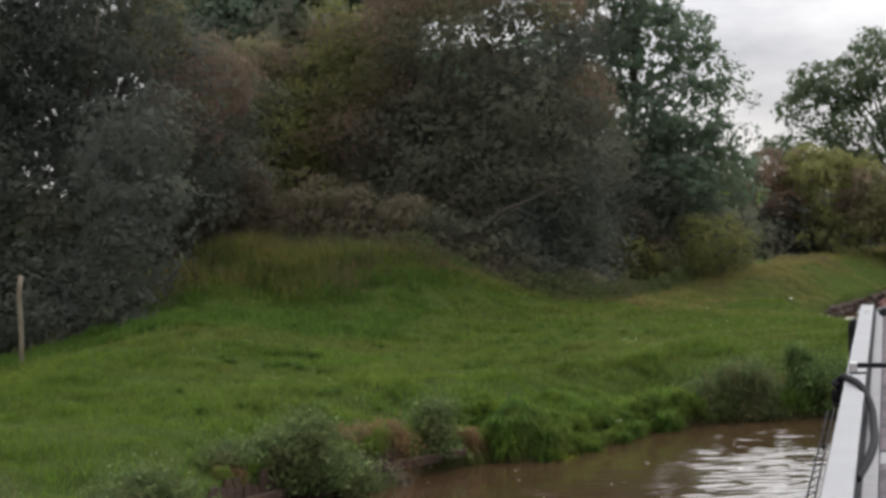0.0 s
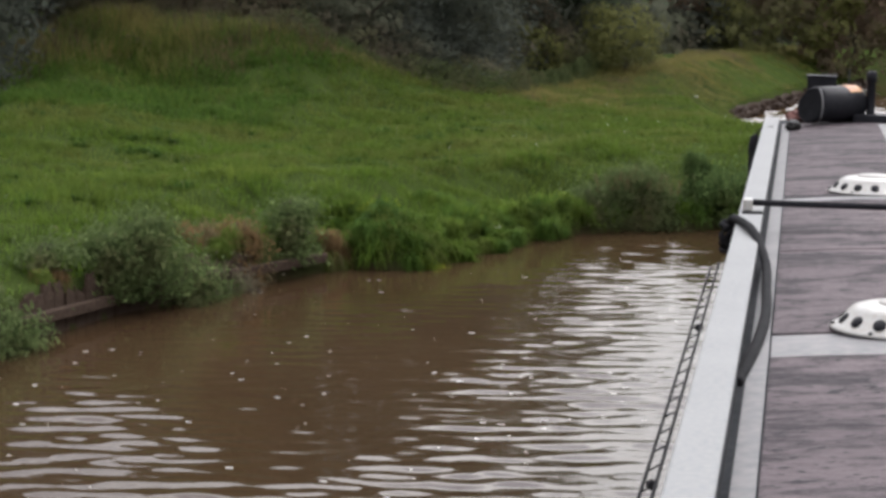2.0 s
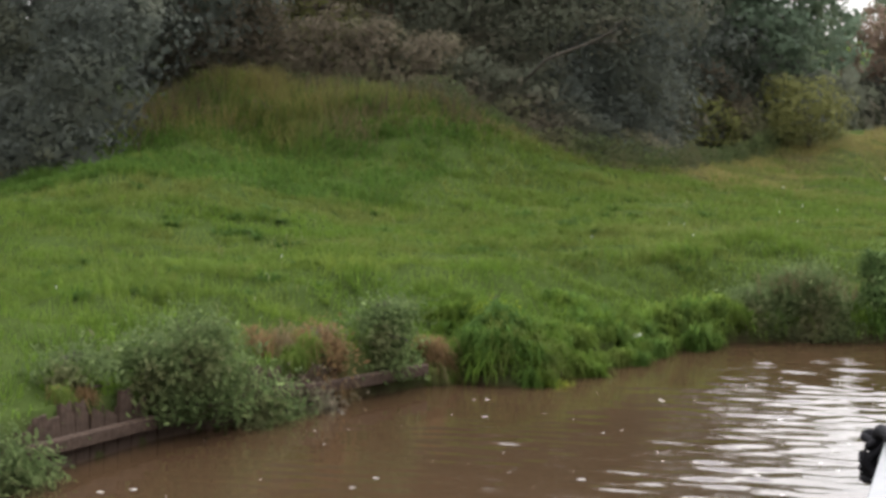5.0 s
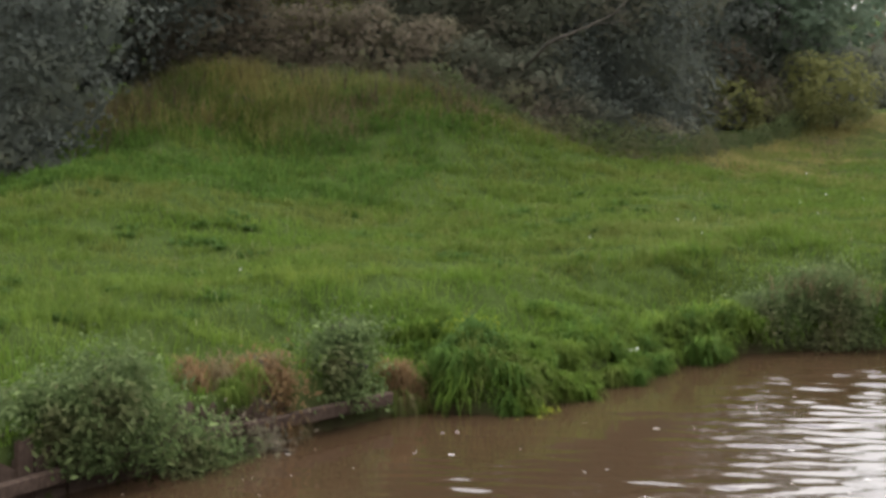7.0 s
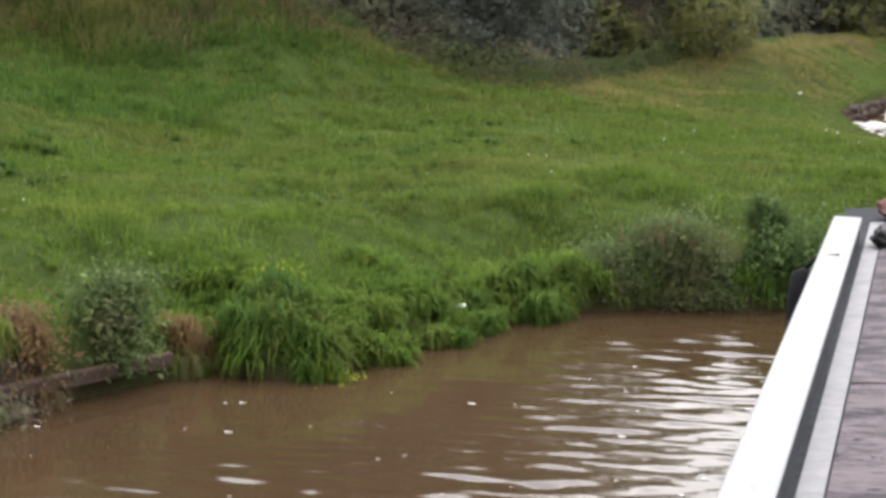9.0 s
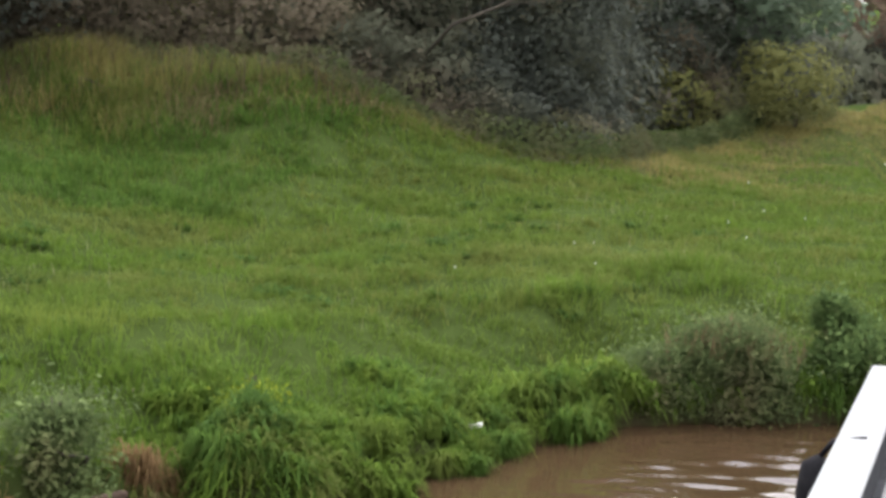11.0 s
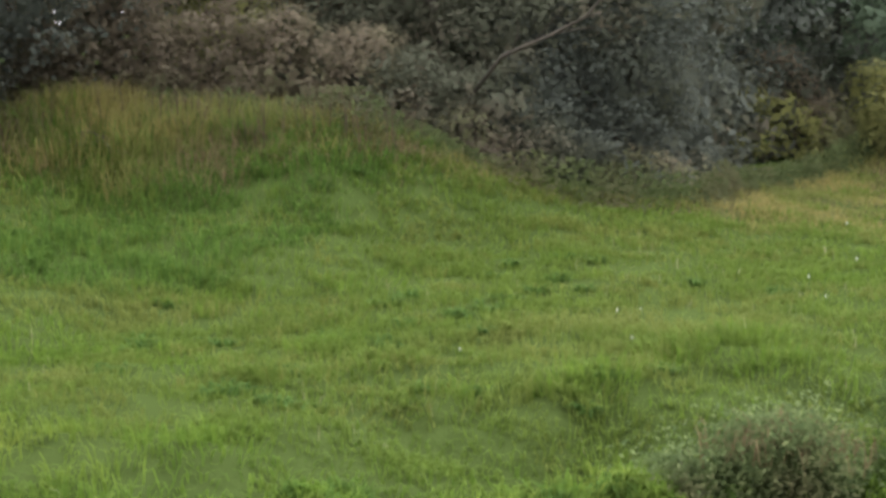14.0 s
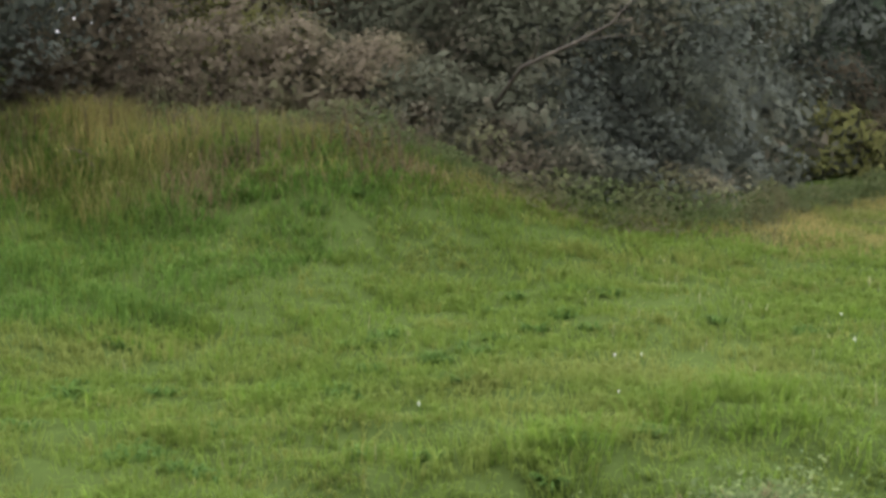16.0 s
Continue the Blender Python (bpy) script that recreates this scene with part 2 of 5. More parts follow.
MAT = dict(
    ground=ground_material(),
    water=water_material(),
    grass=leaf_material("grass_blades", (0.08, 0.122, 0.022), (0.12, 0.17, 0.034), (0.136, 0.16, 0.042), 0.3, 0.5, 0.5, 0.8, 1.1),
    rank=leaf_material("rank_grass", (0.052, 0.098, 0.019), (0.102, 0.172, 0.034), None, 0, 1, 0.5),
    lush=leaf_material("lush_grass", (0.076, 0.132, 0.02), (0.127, 0.192, 0.031), (0.148, 0.192, 0.037), 0.3, 0.6, 0.5, 0.8, 1.15),
    pale=leaf_material("pale_grass", (0.102, 0.127, 0.028), (0.15, 0.171, 0.046), None, 0, 1, 0.5, 0.8, 1.2),
    dock=leaf_material("dock_leaves", (0.042, 0.085, 0.018), (0.075, 0.13, 0.028), None, 0, 1, 0.4, 0.7, 1.2),
    straw=leaf_material("seed_stalks", (0.2, 0.2, 0.1), (0.34, 0.33, 0.2), None, 0, 1, 0.4, 0.8),
    lime=leaf_material("lime_weed", (0.14, 0.2, 0.02), (0.3, 0.34, 0.04), None, 0, 1, 0.3),
    dry=leaf_material("dry_grass", (0.175, 0.155, 0.054), (0.25, 0.215, 0.08), (0.14, 0.155, 0.045), 0.55, 0.7, 0.5, 0.7),
    stalk=leaf_material("brown_stalks", (0.06, 0.046, 0.032), (0.12, 0.09, 0.06), None, 0, 1, 0.3, 0.8),
    rust=leaf_material("withered_grass", (0.13, 0.082, 0.04), (0.22, 0.145, 0.07), None, 0, 1, 0.5, 0.7),
    straw_red=leaf_material("reddish_straw", (0.13, 0.102, 0.055), (0.2, 0.158, 0.086), (0.13, 0.135, 0.052), 0.35, 0.8, 0.5, 0.7),
    hawthorn=leaf_material("hawthorn_leaves", (0.096, 0.101, 0.071), (0.114, 0.122, 0.083), (0.13, 0.11, 0.08), 0.45, 0.5, 0.45, 0.75, 1.05),
    # also on the path hawthorn's right boughs, where its darkness is painted-in shade
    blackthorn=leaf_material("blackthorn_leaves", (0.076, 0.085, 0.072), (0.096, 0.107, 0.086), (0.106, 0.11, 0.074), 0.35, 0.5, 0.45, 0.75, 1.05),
    oak=leaf_material("oak_leaves", (0.11, 0.15, 0.1), (0.145, 0.19, 0.125), (0.15, 0.165, 0.095), 0.2, 0.4, 0.5),
    ash=leaf_material("ash_leaves", (0.075, 0.105, 0.06), (0.12, 0.15, 0.085), None, 0, 1, 0.4),
    yellow=leaf_material("yellowing_leaves", (0.152, 0.157, 0.058), (0.2, 0.202, 0.074), (0.132, 0.136, 0.068), 0.35, 0.7, 0.5, 0.75, 1.15),
    russet=leaf_material("russet_leaves", (0.155, 0.112, 0.085), (0.195, 0.145, 0.105), (0.155, 0.155, 0.075), 0.5, 0.5, 0.5),
    sage=leaf_material("grey_green_leaves", (0.068, 0.1, 0.036), (0.155, 0.2, 0.08), (0.13, 0.128, 0.06), 0.3, 1.5, 0.5, 0.75, 1.5),
    nettle=leaf_material("nettle_leaves", (0.05, 0.068, 0.026), (0.09, 0.11, 0.042), (0.1, 0.092, 0.05), 0.4, 0.8, 0.5, 0.8, 1.2),
    willow=leaf_material("willowherb_leaves", (0.08, 0.116, 0.046), (0.158, 0.196, 0.08), (0.166, 0.148, 0.08), 0.3, 0.9, 0.5, 0.75, 1.4),
    bankleaf=leaf_material("bank_weed_leaves", (0.055, 0.095, 0.03), (0.118, 0.172, 0.058), (0.09, 0.115, 0.038), 0.3, 1.5, 0.35, 0.75, 1.4),
    bramble=leaf_material("bramble_leaves", (0.15, 0.126, 0.09), (0.205, 0.172, 0.122), (0.145, 0.148, 0.08), 0.5, 0.8, 0.5, 0.75, 1.15),
    bark=surface("bark", (0.05, 0.04, 0.03), (0.09, 0.075, 0.055), 3, 0.9, 0, 0.8, 18, None, (1, 1, 0.25), 0.03),
    timber=surface("weathered_timber", (0.05, 0.034, 0.025), (0.092, 0.063, 0.047), 3, 0.95, 0, 0.6, 25, None, (1, 0.3, 1), 0.02),
    stone=surface("edging_stone", (0.042, 0.029, 0.023), (0.075, 0.052, 0.04), 2, 0.9, 0, 0.6, 14, None, None, 0.03),
    post=surface("grey_post_wood", (0.16, 0.13, 0.09), (0.26, 0.22, 0.16), 4, 0.85, 0, 0.5, 30, None, (1, 1, 0.2), 0.01),
    white=surface("white_paint", (0.205, 0.212, 0.22), (0.25, 0.254, 0.26), 3, 0.75, 0, 0.06, 60, (0.27, 0.27, 0.266)),
    vent=surface("white_enamel", (0.34, 0.335, 0.33), (0.4, 0.395, 0.385), 8, 0.35, 0, 0.05, 60, (0.3, 0.28, 0.25)),
    roof=roof_material(),
    band=surface("pale_roof_paint", (0.13, 0.133, 0.14), (0.18, 0.18, 0.185), 4, 0.6, 0, 0.15, 25, (0.21, 0.2, 0.2)),
    gutter=surface("dark_roof_paint", (0.022, 0.024, 0.028), (0.042, 0.043, 0.048), 3, 0.95, 0, 0.2, 25),
    side=surface("cabin_side_paint", (0.02, 0.03, 0.05), (0.03, 0.04, 0.065), 2, 0.3, 0, 0.05, 30),
    hull=surface("black_hull", (0.012, 0.012, 0.013), (0.03, 0.028, 0.026), 2, 0.5, 0, 0.2, 25),
    black=surface("black_paint", (0.01, 0.01, 0.013), (0.022, 0.022, 0.027), 5, 0.55, 0, 0.08, 50),
    rubber=surface("black_hose", (0.012, 0.012, 0.014), (0.026, 0.025, 0.027), 8, 0.95, 0, 0.15, 60),
    red=surface("red_paint", (0.22, 0.04, 0.025), (0.32, 0.07, 0.035), 12, 0.5, 0, 0.05, 60, (0.5, 0.3, 0.1)),
    cloth=surface("brown_cloth", (0.1, 0.035, 0.03), (0.2, 0.09, 0.08), 9, 0.9, 0, 0.4, 60),
    petal=surface("white_petals", (0.75, 0.75, 0.72), (0.85, 0.85, 0.82), 60, 0.6, 0, 0.05, 90),
)

MAT["white"].node_tree.nodes["Principled BSDF"].inputs["Specular IOR Level"].default_value = 0.1
for dull in ("black", "rubber", "hull", "gutter", "band", "stone", "timber"):
    MAT[dull].node_tree.nodes["Principled BSDF"].inputs["Specular IOR Level"].default_value = 0.12

# ---------------------------------------------------------------- mesh helpers
def put(name, bm, material, parent=None, label=""):
    """Links a bmesh as one object, as a part of parent if one is given."""
    me = bpy.data.meshes.new(name)
    bm.to_mesh(me)
    bm.free()
    me.materials.append(MAT[material])
    ob = new(name, me)
    if parent:
        ob.parent = parent
    if label:
        ob["label"] = label
    return ob


def part(name, bm, material, parent, label=""):
    return put(name, bm, material, parent, label)


def raw(name, verts, faces, material, parent=None, smooth=False):
    """A mesh from arrays of vertices and equal-sized faces."""
    verts, faces = np.asarray(verts, np.float32), np.asarray(faces, np.int32)
    me = bpy.data.meshes.new(name)
    n, k = faces.shape
    me.vertices.add(len(verts))
    me.vertices.foreach_set("co", verts.ravel())
    me.loops.add(n * k)
    me.loops.foreach_set("vertex_index", faces.ravel())
    me.polygons.add(n)
    me.polygons.foreach_set("loop_start", np.arange(0, n * k, k, dtype=np.int32))
    me.update(calc_edges=True)
    me.polygons.foreach_set("use_smooth", np.full(n, smooth))
    me.materials.append(MAT[material])
    ob = new(name, me)
    if parent:
        ob.parent = parent
    return ob


def box(x0, x1, y0, y1, z0, z1, bev=0.0, seg=2, bm=None):
    bm = bm or bmesh.new()
    r = bmesh.ops.create_cube(bm, size=1)
    for v in r["verts"]:
        v.co = Vector(((x0 + x1) / 2 + v.co.x * (x1 - x0), (y0 + y1) / 2 + v.co.y * (y1 - y0), (z0 + z1) / 2 + v.co.z * (z1 - z0)))
    if bev:
        es = list({e for v in r["verts"] for e in v.link_edges})
        bmesh.ops.bevel(bm, geom=es, offset=bev, segments=seg, affect="EDGES", profile=0.5)
    return bm


def tube(points, radii, sides=8, bm=None, cap=True):
    """A tapered round tube along points."""
    bm = bm or bmesh.new()
    pts = [Vector(q) for q in points]
    rings = []
    ref = Vector((0.31, 0.2, 0.93))
    for i, q in enumerate(pts):
        d = (pts[min(i + 1, len(pts) - 1)] - pts[max(i - 1, 0)]).normalized()
        if abs(d.dot(ref)) > 0.98:
            ref = Vector((0.9, -0.3, 0.2))
        u = d.cross(ref).normalized()
        w = d.cross(u)
        r = radii[i] if isinstance(radii, (list, tuple)) else radii
        rings.append([bm.verts.new(q + r * (math.cos(a) * u + math.sin(a) * w)) for a in [2 * math.pi * k / sides for k in range(sides)]])
    for a, b in zip(rings, rings[1:]):
        for k in range(sides):
            f = bm.faces.new((a[k], a[(k + 1) % sides], b[(k + 1) % sides], b[k]))
            f.smooth = True
    if cap:
        bm.faces.new(rings[0])
        bm.faces.new(rings[-1][::-1])
    bmesh.ops.recalc_face_normals(bm, faces=bm.faces)
    return bm


def lathe(profile, sides=32, bm=None, axis=None):
    """A turned shape: profile of (radius, height); axis: a matrix for it."""
    bm = bm or bmesh.new()
    rings, made = [], []
    for r, h in profile:
        ring = [bm.verts.new((r * math.cos(2 * math.pi * k / sides), r * math.sin(2 * math.pi * k / sides), h)) for k in range(sides)]
        rings.append(ring)
        made += ring
    for a, b in zip(rings, rings[1:]):
        for k in range(sides):
            f = bm.faces.new((a[k], a[(k + 1) % sides], b[(k + 1) % sides], b[k]))
            f.smooth = True
    for ring in (rings[0], rings[-1]):
        if (ring[0].co - ring[1].co).length > 1e-5:
            bm.faces.new(ring)
    bmesh.ops.remove_doubles(bm, verts=bm.verts, dist=1e-6)
    bmesh.ops.recalc_face_normals(bm, faces=bm.faces)
    if axis:
        bmesh.ops.transform(bm, matrix=axis, verts=bm.verts)
    return bm


def thing(name, x, y, z, label, category, group="", kind=""):
    ob = new(name)
    ob.location = (x, y, z)
    return tagged(ob, label, category, group, kind)


# ---------------------------------------------------------------- the lie of the land
# waterline of the meadow bank, from behind the boat round to the second reach of water
BANK = [(-8.5, -60), (-7.2, -10), (-6.1, 8), (-5.72, 13), (-5.45, 15.6), (-5.2, 17.1), (-4.72, 18.4), (-4.2, 19.75),
        (-4.05, 20.15), (-3.75, 20.0), (-3.35, 20.1), (-3.2, 21.0), (-2.85, 22.1), (-2.45, 22.95), (-1.9, 23.35), (-1.2, 23.6), (-0.4, 24.15),
        (1.2, 25.3), (4, 27.6), (7, 31), (8, 35), (6.5, 38), (3, 38.9), (0.3, 38.8), (-0.75, 38.75), (-1.45, 40.6),
        (-1.05, 43), (-0.1, 48), (1.5, 54), (6, 60), (20, 66), (60, 70)]
FAR_BANK = [(60, 58), (26, 54), (14, 46), (11.5, 36), (10.5, 20), (9.5, 0), (8.5, -60)]
WATER = np.array(BANK + FAR_BANK)
# foot of the hedge on the meadow side
HEDGE = np.array([(-19, -60), (-16, 0), (-13.2, 15), (-11.6, 22), (-11.0, 26.0), (-11.1, 28.6), (-11.0, 30.0), (-10.2, 31.0), (-8.6, 31.2), (-7.2, 31.1), (-6.0, 31.6),
                  (-5.0, 32.6), (-4.4, 33.4), (-4.3, 36), (-3.9, 39.5), (-3.0, 43), (-2.2, 48), (-0.5, 54), (4, 62), (20, 70), (60, 75)])


def to_line(px, py, line):
    """Distance from points to a polyline."""
    best = np.full(px.shape, 1e9)
    for (ax, ay), (bx, by) in zip(line[:-1], line[1:]):
        dx, dy = bx - ax, by - ay
        s = np.clip(((px - ax) * dx + (py - ay) * dy) / (dx * dx + dy * dy), 0, 1)
        best = np.minimum(best, np.hypot(px - ax - s * dx, py - ay - s * dy))
    return best


def inside(px, py, poly):
    res = np.zeros(px.shape, bool)
    for (ax, ay), (bx, by) in zip(poly, np.roll(poly, -1, 0)):
        if ay != by:
            res ^= ((ay > py) != (by > py)) & (px < (bx - ax) * (py - ay) / (by - ay) + ax)
    return res


def smooth(u):
    u = np.clip(u, 0, 1)
    return u * u * (3 - 2 * u)


def patches(px, py, size, seed):
    """Smooth random values from 0 to 1 over the plan, in patches of about that size."""
    u, v = np.asarray(px, float) / size, np.asarray(py, float) / size
    iu, iv = np.floor(u), np.floor(v)
    fu, fv = smooth(u - iu), smooth(v - iv)

    def corner(a, b):
        q = np.sin(a * 127.1 + b * 311.7 + seed * 74.7) * 43758.5453
        return q - np.floor(q)
    low_ = corner(iu, iv) * (1 - fu) + corner(iu + 1, iv) * fu
    high_ = corner(iu, iv + 1) * (1 - fu) + corner(iu + 1, iv + 1) * fu
    return low_ * (1 - fv) + high_ * fv


# rounded turf lobes that bulge over the water's edge: x, y, radius, height
LOBES = [(-3.72, 20.38, 0.34, 0.16), (-3.3, 20.72, 0.3, 0.1), (-3.1, 21.35, 0.26, 0.12), (-2.9, 21.95, 0.24, 0.1), (-2.68, 22.5, 0.24, 0.12), (-2.42, 23.05, 0.22, 0.1)]


def lumps(px, py):
    """Gentle unevenness of the turf."""
    return (0.035 * np.sin(1.7 * px + 0.6 * py) * np.cos(1.1 * py - 0.5 * px) + 0.02 * np.sin(3.9 * px - 2.3 * py) * np.cos(2.9 * py + 1.7 * px)
            + 0.01 * np.sin(9.1 * px + 4.3 * py) * np.sin(7.7 * py - 5.1 * px))


def land(px, py):
    """Height of the ground at points of the plan."""
    px, py = np.asarray(px, float), np.asarray(py, float)
    wet = inside(px, py, WATER)
    dw = to_line(px, py, np.vstack([WATER, WATER[:1]]))
    dh = to_line(px, py, HEDGE)
    piled = smooth((20.0 - py) / 0.5) * smooth((px + 20) / 5)
    tuss = 0.05 * np.sin(5.1 * px + 2.2 * py) * np.sin(4.3 * py - 3.4 * px) * smooth((3.2 - dw) / 2) * smooth(dw / 0.3)
    gentle = smooth((px + 2.4) / 1.6) * smooth((py - 29) / 3) * smooth((44 - py) / 5.0)
    low = 0.18 + 0.18 * piled - 0.15 * gentle
    z = low + (0.62 - low) * smooth(dw / (1.6 + 7.5 * gentle)) + lumps(px, py) * smooth(dw / 0.6) * (1 - 0.7 * gentle) + tuss * (1 - gentle)
    rise = np.interp(px, [-12.5, -11.8, -11.0, -10.2, -9.4, -8.0, -7.0, -6.2, -5.2, -4.2, -3.0], [0.0, 0.25, 0.9, 1.18, 1.25, 1.25, 1.08, 0.7, 0.36, 0.22, 0.0])
    z = z + rise * (0.55 * smooth((6.0 - dh) / 5.6) * smooth((py - 18) / 9) + 0.42 * smooth((2.5 - dh) / 2.1) * smooth((py - 26.6) / 2.4)) * smooth((40 - py) / 5)
    z = z - 0.34 * smooth((-8.9 - px) / 1.6) * smooth((31 - py) / 4)
    z = z + 0.075 * (patches(px, py, 0.75, 3) - 0.5) * smooth(dw / 0.5) * smooth((34 - py) / 4) * (0.45 + 0.55 * smooth((5 - dw) / 3))
    z = z + 0.045 * (patches(px, py, 0.3, 5) - 0.5) * smooth(dw / 0.4) * smooth((30 - py) / 4)
    for lx, ly, lr, lh in LOBES:
        z = z + lh * np.exp(-((px - lx) ** 2 + (py - ly) ** 2) / (2 * (0.6 * lr) ** 2)) * smooth(dw / 0.08)
    z = z + 0.3 * smooth((3.2 - dh) / 2.6) * smooth((py - 36.5) / 3.5) * smooth((62 - py) / 8)
    far = np.maximum(np.hypot(px, py - 25) - 60, 0)
    z = z + 0.004 * far
    return np.where(wet, -0.7 * smooth(dw / 0.25), z)


# ---------------------------------------------------------------- ground and water
def axis(spans):
    out = []
    for a, b, step in spans:
        out += list(np.arange(a, b - 1e-6, step))
    return np.array(out + [spans[-1][1]])


gx = axis([(-2000, -200, 300), (-200, -40, 20), (-40, -14, 1.5), (-14, -7, 0.25), (-7, 1, 0.08), (1, 12, 0.5), (12, 60, 4), (60, 200, 20), (200, 2000, 300)])
gy = axis([(-2000, -200, 300), (-200, -20, 20), (-20, 12, 2), (12, 26, 0.08), (26, 36, 0.2), (36, 44, 0.12), (44, 70, 1), (70, 200, 10), (200, 2600, 300)])
GX, GY = np.meshgrid(gx, gy)
GZ = land(GX.ravel(), GY.ravel())
nx, ny = len(gx), len(gy)
idx = np.arange(nx * ny).reshape(ny, nx)
quads = np.stack([idx[:-1, :-1], idx[:-1, 1:], idx[1:, 1:], idx[1:, :-1]], -1).reshape(-1, 4)
ground = raw("ground", np.stack([GX.ravel(), GY.ravel(), GZ], 1), quads, "ground", smooth=True)
tagged(ground, "green mown meadow and bare earth canal bank", "ground", kind="structure")
# bare earth: the canal bed and banks, and the trodden path below the hedge
PATHLINE = np.array([(-4.0, 32.9), (-3.2, 35), (-2.7, 38), (-2.2, 42)])
soil = np.clip(1 - GZ / 0.14, 0, 1)
soil = np.maximum(soil, 0.35 * smooth((1.1 - to_line(GX.ravel(), GY.ravel(), PATHLINE)) / 0.9))
at = ground.data.attributes.new("soil", "FLOAT", "POINT")
at.data.foreach_set("value", soil.astype(np.float32))

WAVES = np.random.default_rng(21)
NW = 40
w_len = np.exp(WAVES.uniform(math.log(0.1), math.log(0.36), NW))
w_dir = WAVES.normal(size=NW) * 0.42 + math.atan2(0.97, -0.24)   # crests lie across the canal
w_amp = 0.0145 * w_len / (2 * math.pi)
w_ph = WAVES.uniform(0, 2 * math.pi, NW)


def ripples(px, py):
    """Height of the rippled surface: a sum of wavelets, livelier away from the banks and beside the boat."""
    h = np.zeros(px.shape)
    for ln, a, am, ph in zip(w_len, w_dir, w_amp, w_ph):
        k = 2 * math.pi / ln
        h += am * np.sin(k * (px * math.cos(a) + py * math.sin(a)) + ph + 0.6 * np.sin(0.9 * px + 1.3 * py + ph))
    dw = to_line(px, py, np.array(BANK[2:24]))
    beside = smooth((px + 2.45 + 0.8 * smooth((12.8 - py) / 1.2)) / 0.55) * smooth((36 - py) / 4)
    calm = np.maximum(0.25 + 0.75 * smooth(dw / 2.2), 0.85 * beside)
    gust = 0.42 + 0.75 * smooth((patches(px, py, 1.5, 41) - 0.55) / 0.4) + 1.05 * beside * (0.75 + 0.5 * patches(px, py, 0.9, 42))
    gust = gust + 1.9 * np.exp(-((px + 3.95 + 0.37 * (py - 13.3)) ** 2 / 0.4 + (py - 13.1) ** 2 / 3.4))
    gust = gust * (1 + 14.0 * smooth((py - 36) / 2))
    return h * gust * np.maximum(calm, smooth((py - 36) / 2)) * inside(px, py, WATER)


wx_ = axis([(-400, -40, 90), (-40, -8, 8), (-8, 1.4, 0.075), (1.4, 12, 0.6), (12, 400, 60)])
wy_ = axis([(-400, 0, 80), (0, 4.5, 0.5), (4.5, 25.5, 0.04), (25.5, 38, 0.35), (38, 50, 0.09), (50, 400, 50)])
WX, WY = np.meshgrid(wx_, wy_)
WZ = ripples(WX.ravel(), WY.ravel())
wi = np.arange(WX.size).reshape(WX.shape)
wq = np.stack([wi[:-1, :-1], wi[:-1, 1:], wi[1:, 1:], wi[1:, :-1]], -1).reshape(-1, 4)
water = raw("water", np.stack([WX.ravel(), WY.ravel(), WZ], 1), wq, "water", smooth=True)
tagged(water, "murky brown rippled canal water reflecting pale sky", "water", kind="structure")


# ---------------------------------------------------------------- leaves, trees and shrubs
def leaf_mesh(name, centres, size, material, parent, rng, out, aspect=0.6, lift=0.3, spread_=0.5):
    """Folded leaves, four corners each, scattered round the given centres."""
    n = len(centres)
    up = out + spread_ * rng.normal(size=(n, 3)) + np.array((0, 0, lift))
    up /= np.linalg.norm(up, axis=1)[:, None]
    d = rng.normal(size=(n, 3))
    d -= (d * up).sum(1)[:, None] * up
    d /= np.linalg.norm(d, axis=1)[:, None]
    s = np.cross(up, d)
    ln = (np.asarray(size) * np.exp(rng.normal(size=n) * 0.38).clip(0.45, 2.0))[:, None]
    w = ln * aspect * 0.5 * rng.uniform(0.7, 1.15, n)[:, None]
    v = np.stack([centres - d * ln / 2, centres - s * w + up * w * 0.25, centres + d * ln / 2, centres + s * w + up * w * 0.25], 1)
    ob = raw(name, v.reshape(-1, 3), np.arange(4 * n).reshape(n, 4), material, parent, True)
    # leaves share the shading of the spray they belong to
    soft_ = out / (np.linalg.norm(out, axis=1)[:, None] + 1e-6) + 0.35 * up + np.array((0, 0, 0.15))
    soft_ /= np.linalg.norm(soft_, axis=1)[:, None]
    ob.data.normals_split_custom_set_from_vertices(np.repeat(soft_, 4, 0).tolist())
    return ob


def crown_points(blobs, rng, clumps=9.0, per=34, spread=0.17, low=0.05):
    """Leaf centres and outward ways: clumps over the surfaces of overlapping blobs."""
    pts, outs = [], []
    for cx, cy, cz, rx, ry, rz in blobs:
        area = 4 * math.pi * (((rx * ry) ** 1.6 + (rx * rz) ** 1.6 + (ry * rz) ** 1.6) / 3) ** (1 / 1.6)
        k = max(6, int(area * clumps))
        d = rng.normal(size=(k, 3))
        d /= np.linalg.norm(d, axis=1)[:, None]
        rad = 1 - 0.38 * rng.random(k) ** 1.7 + 0.1 * rng.normal(size=k).clip(-1, 1.6)
        c = np.array((cx, cy, cz)) + d * rad[:, None] * np.array((rx, ry, rz))
        sp = spread * rng.uniform(0.6, 1.5, k)
        m = (per * rng.uniform(0.4, 1.6, k)).astype(int)
        cc = np.repeat(c, m, 0) + rng.normal(size=(m.sum(), 3)) * np.repeat(sp, m)[:, None] * np.array((1, 1, 0.75))
        pts.append(cc)
        outs.append(np.repeat(d, m, 0))
    p_, o_ = np.concatenate(pts), np.concatenate(outs)
    up = p_[:, 2] > low
    return p_[up], o_[up]


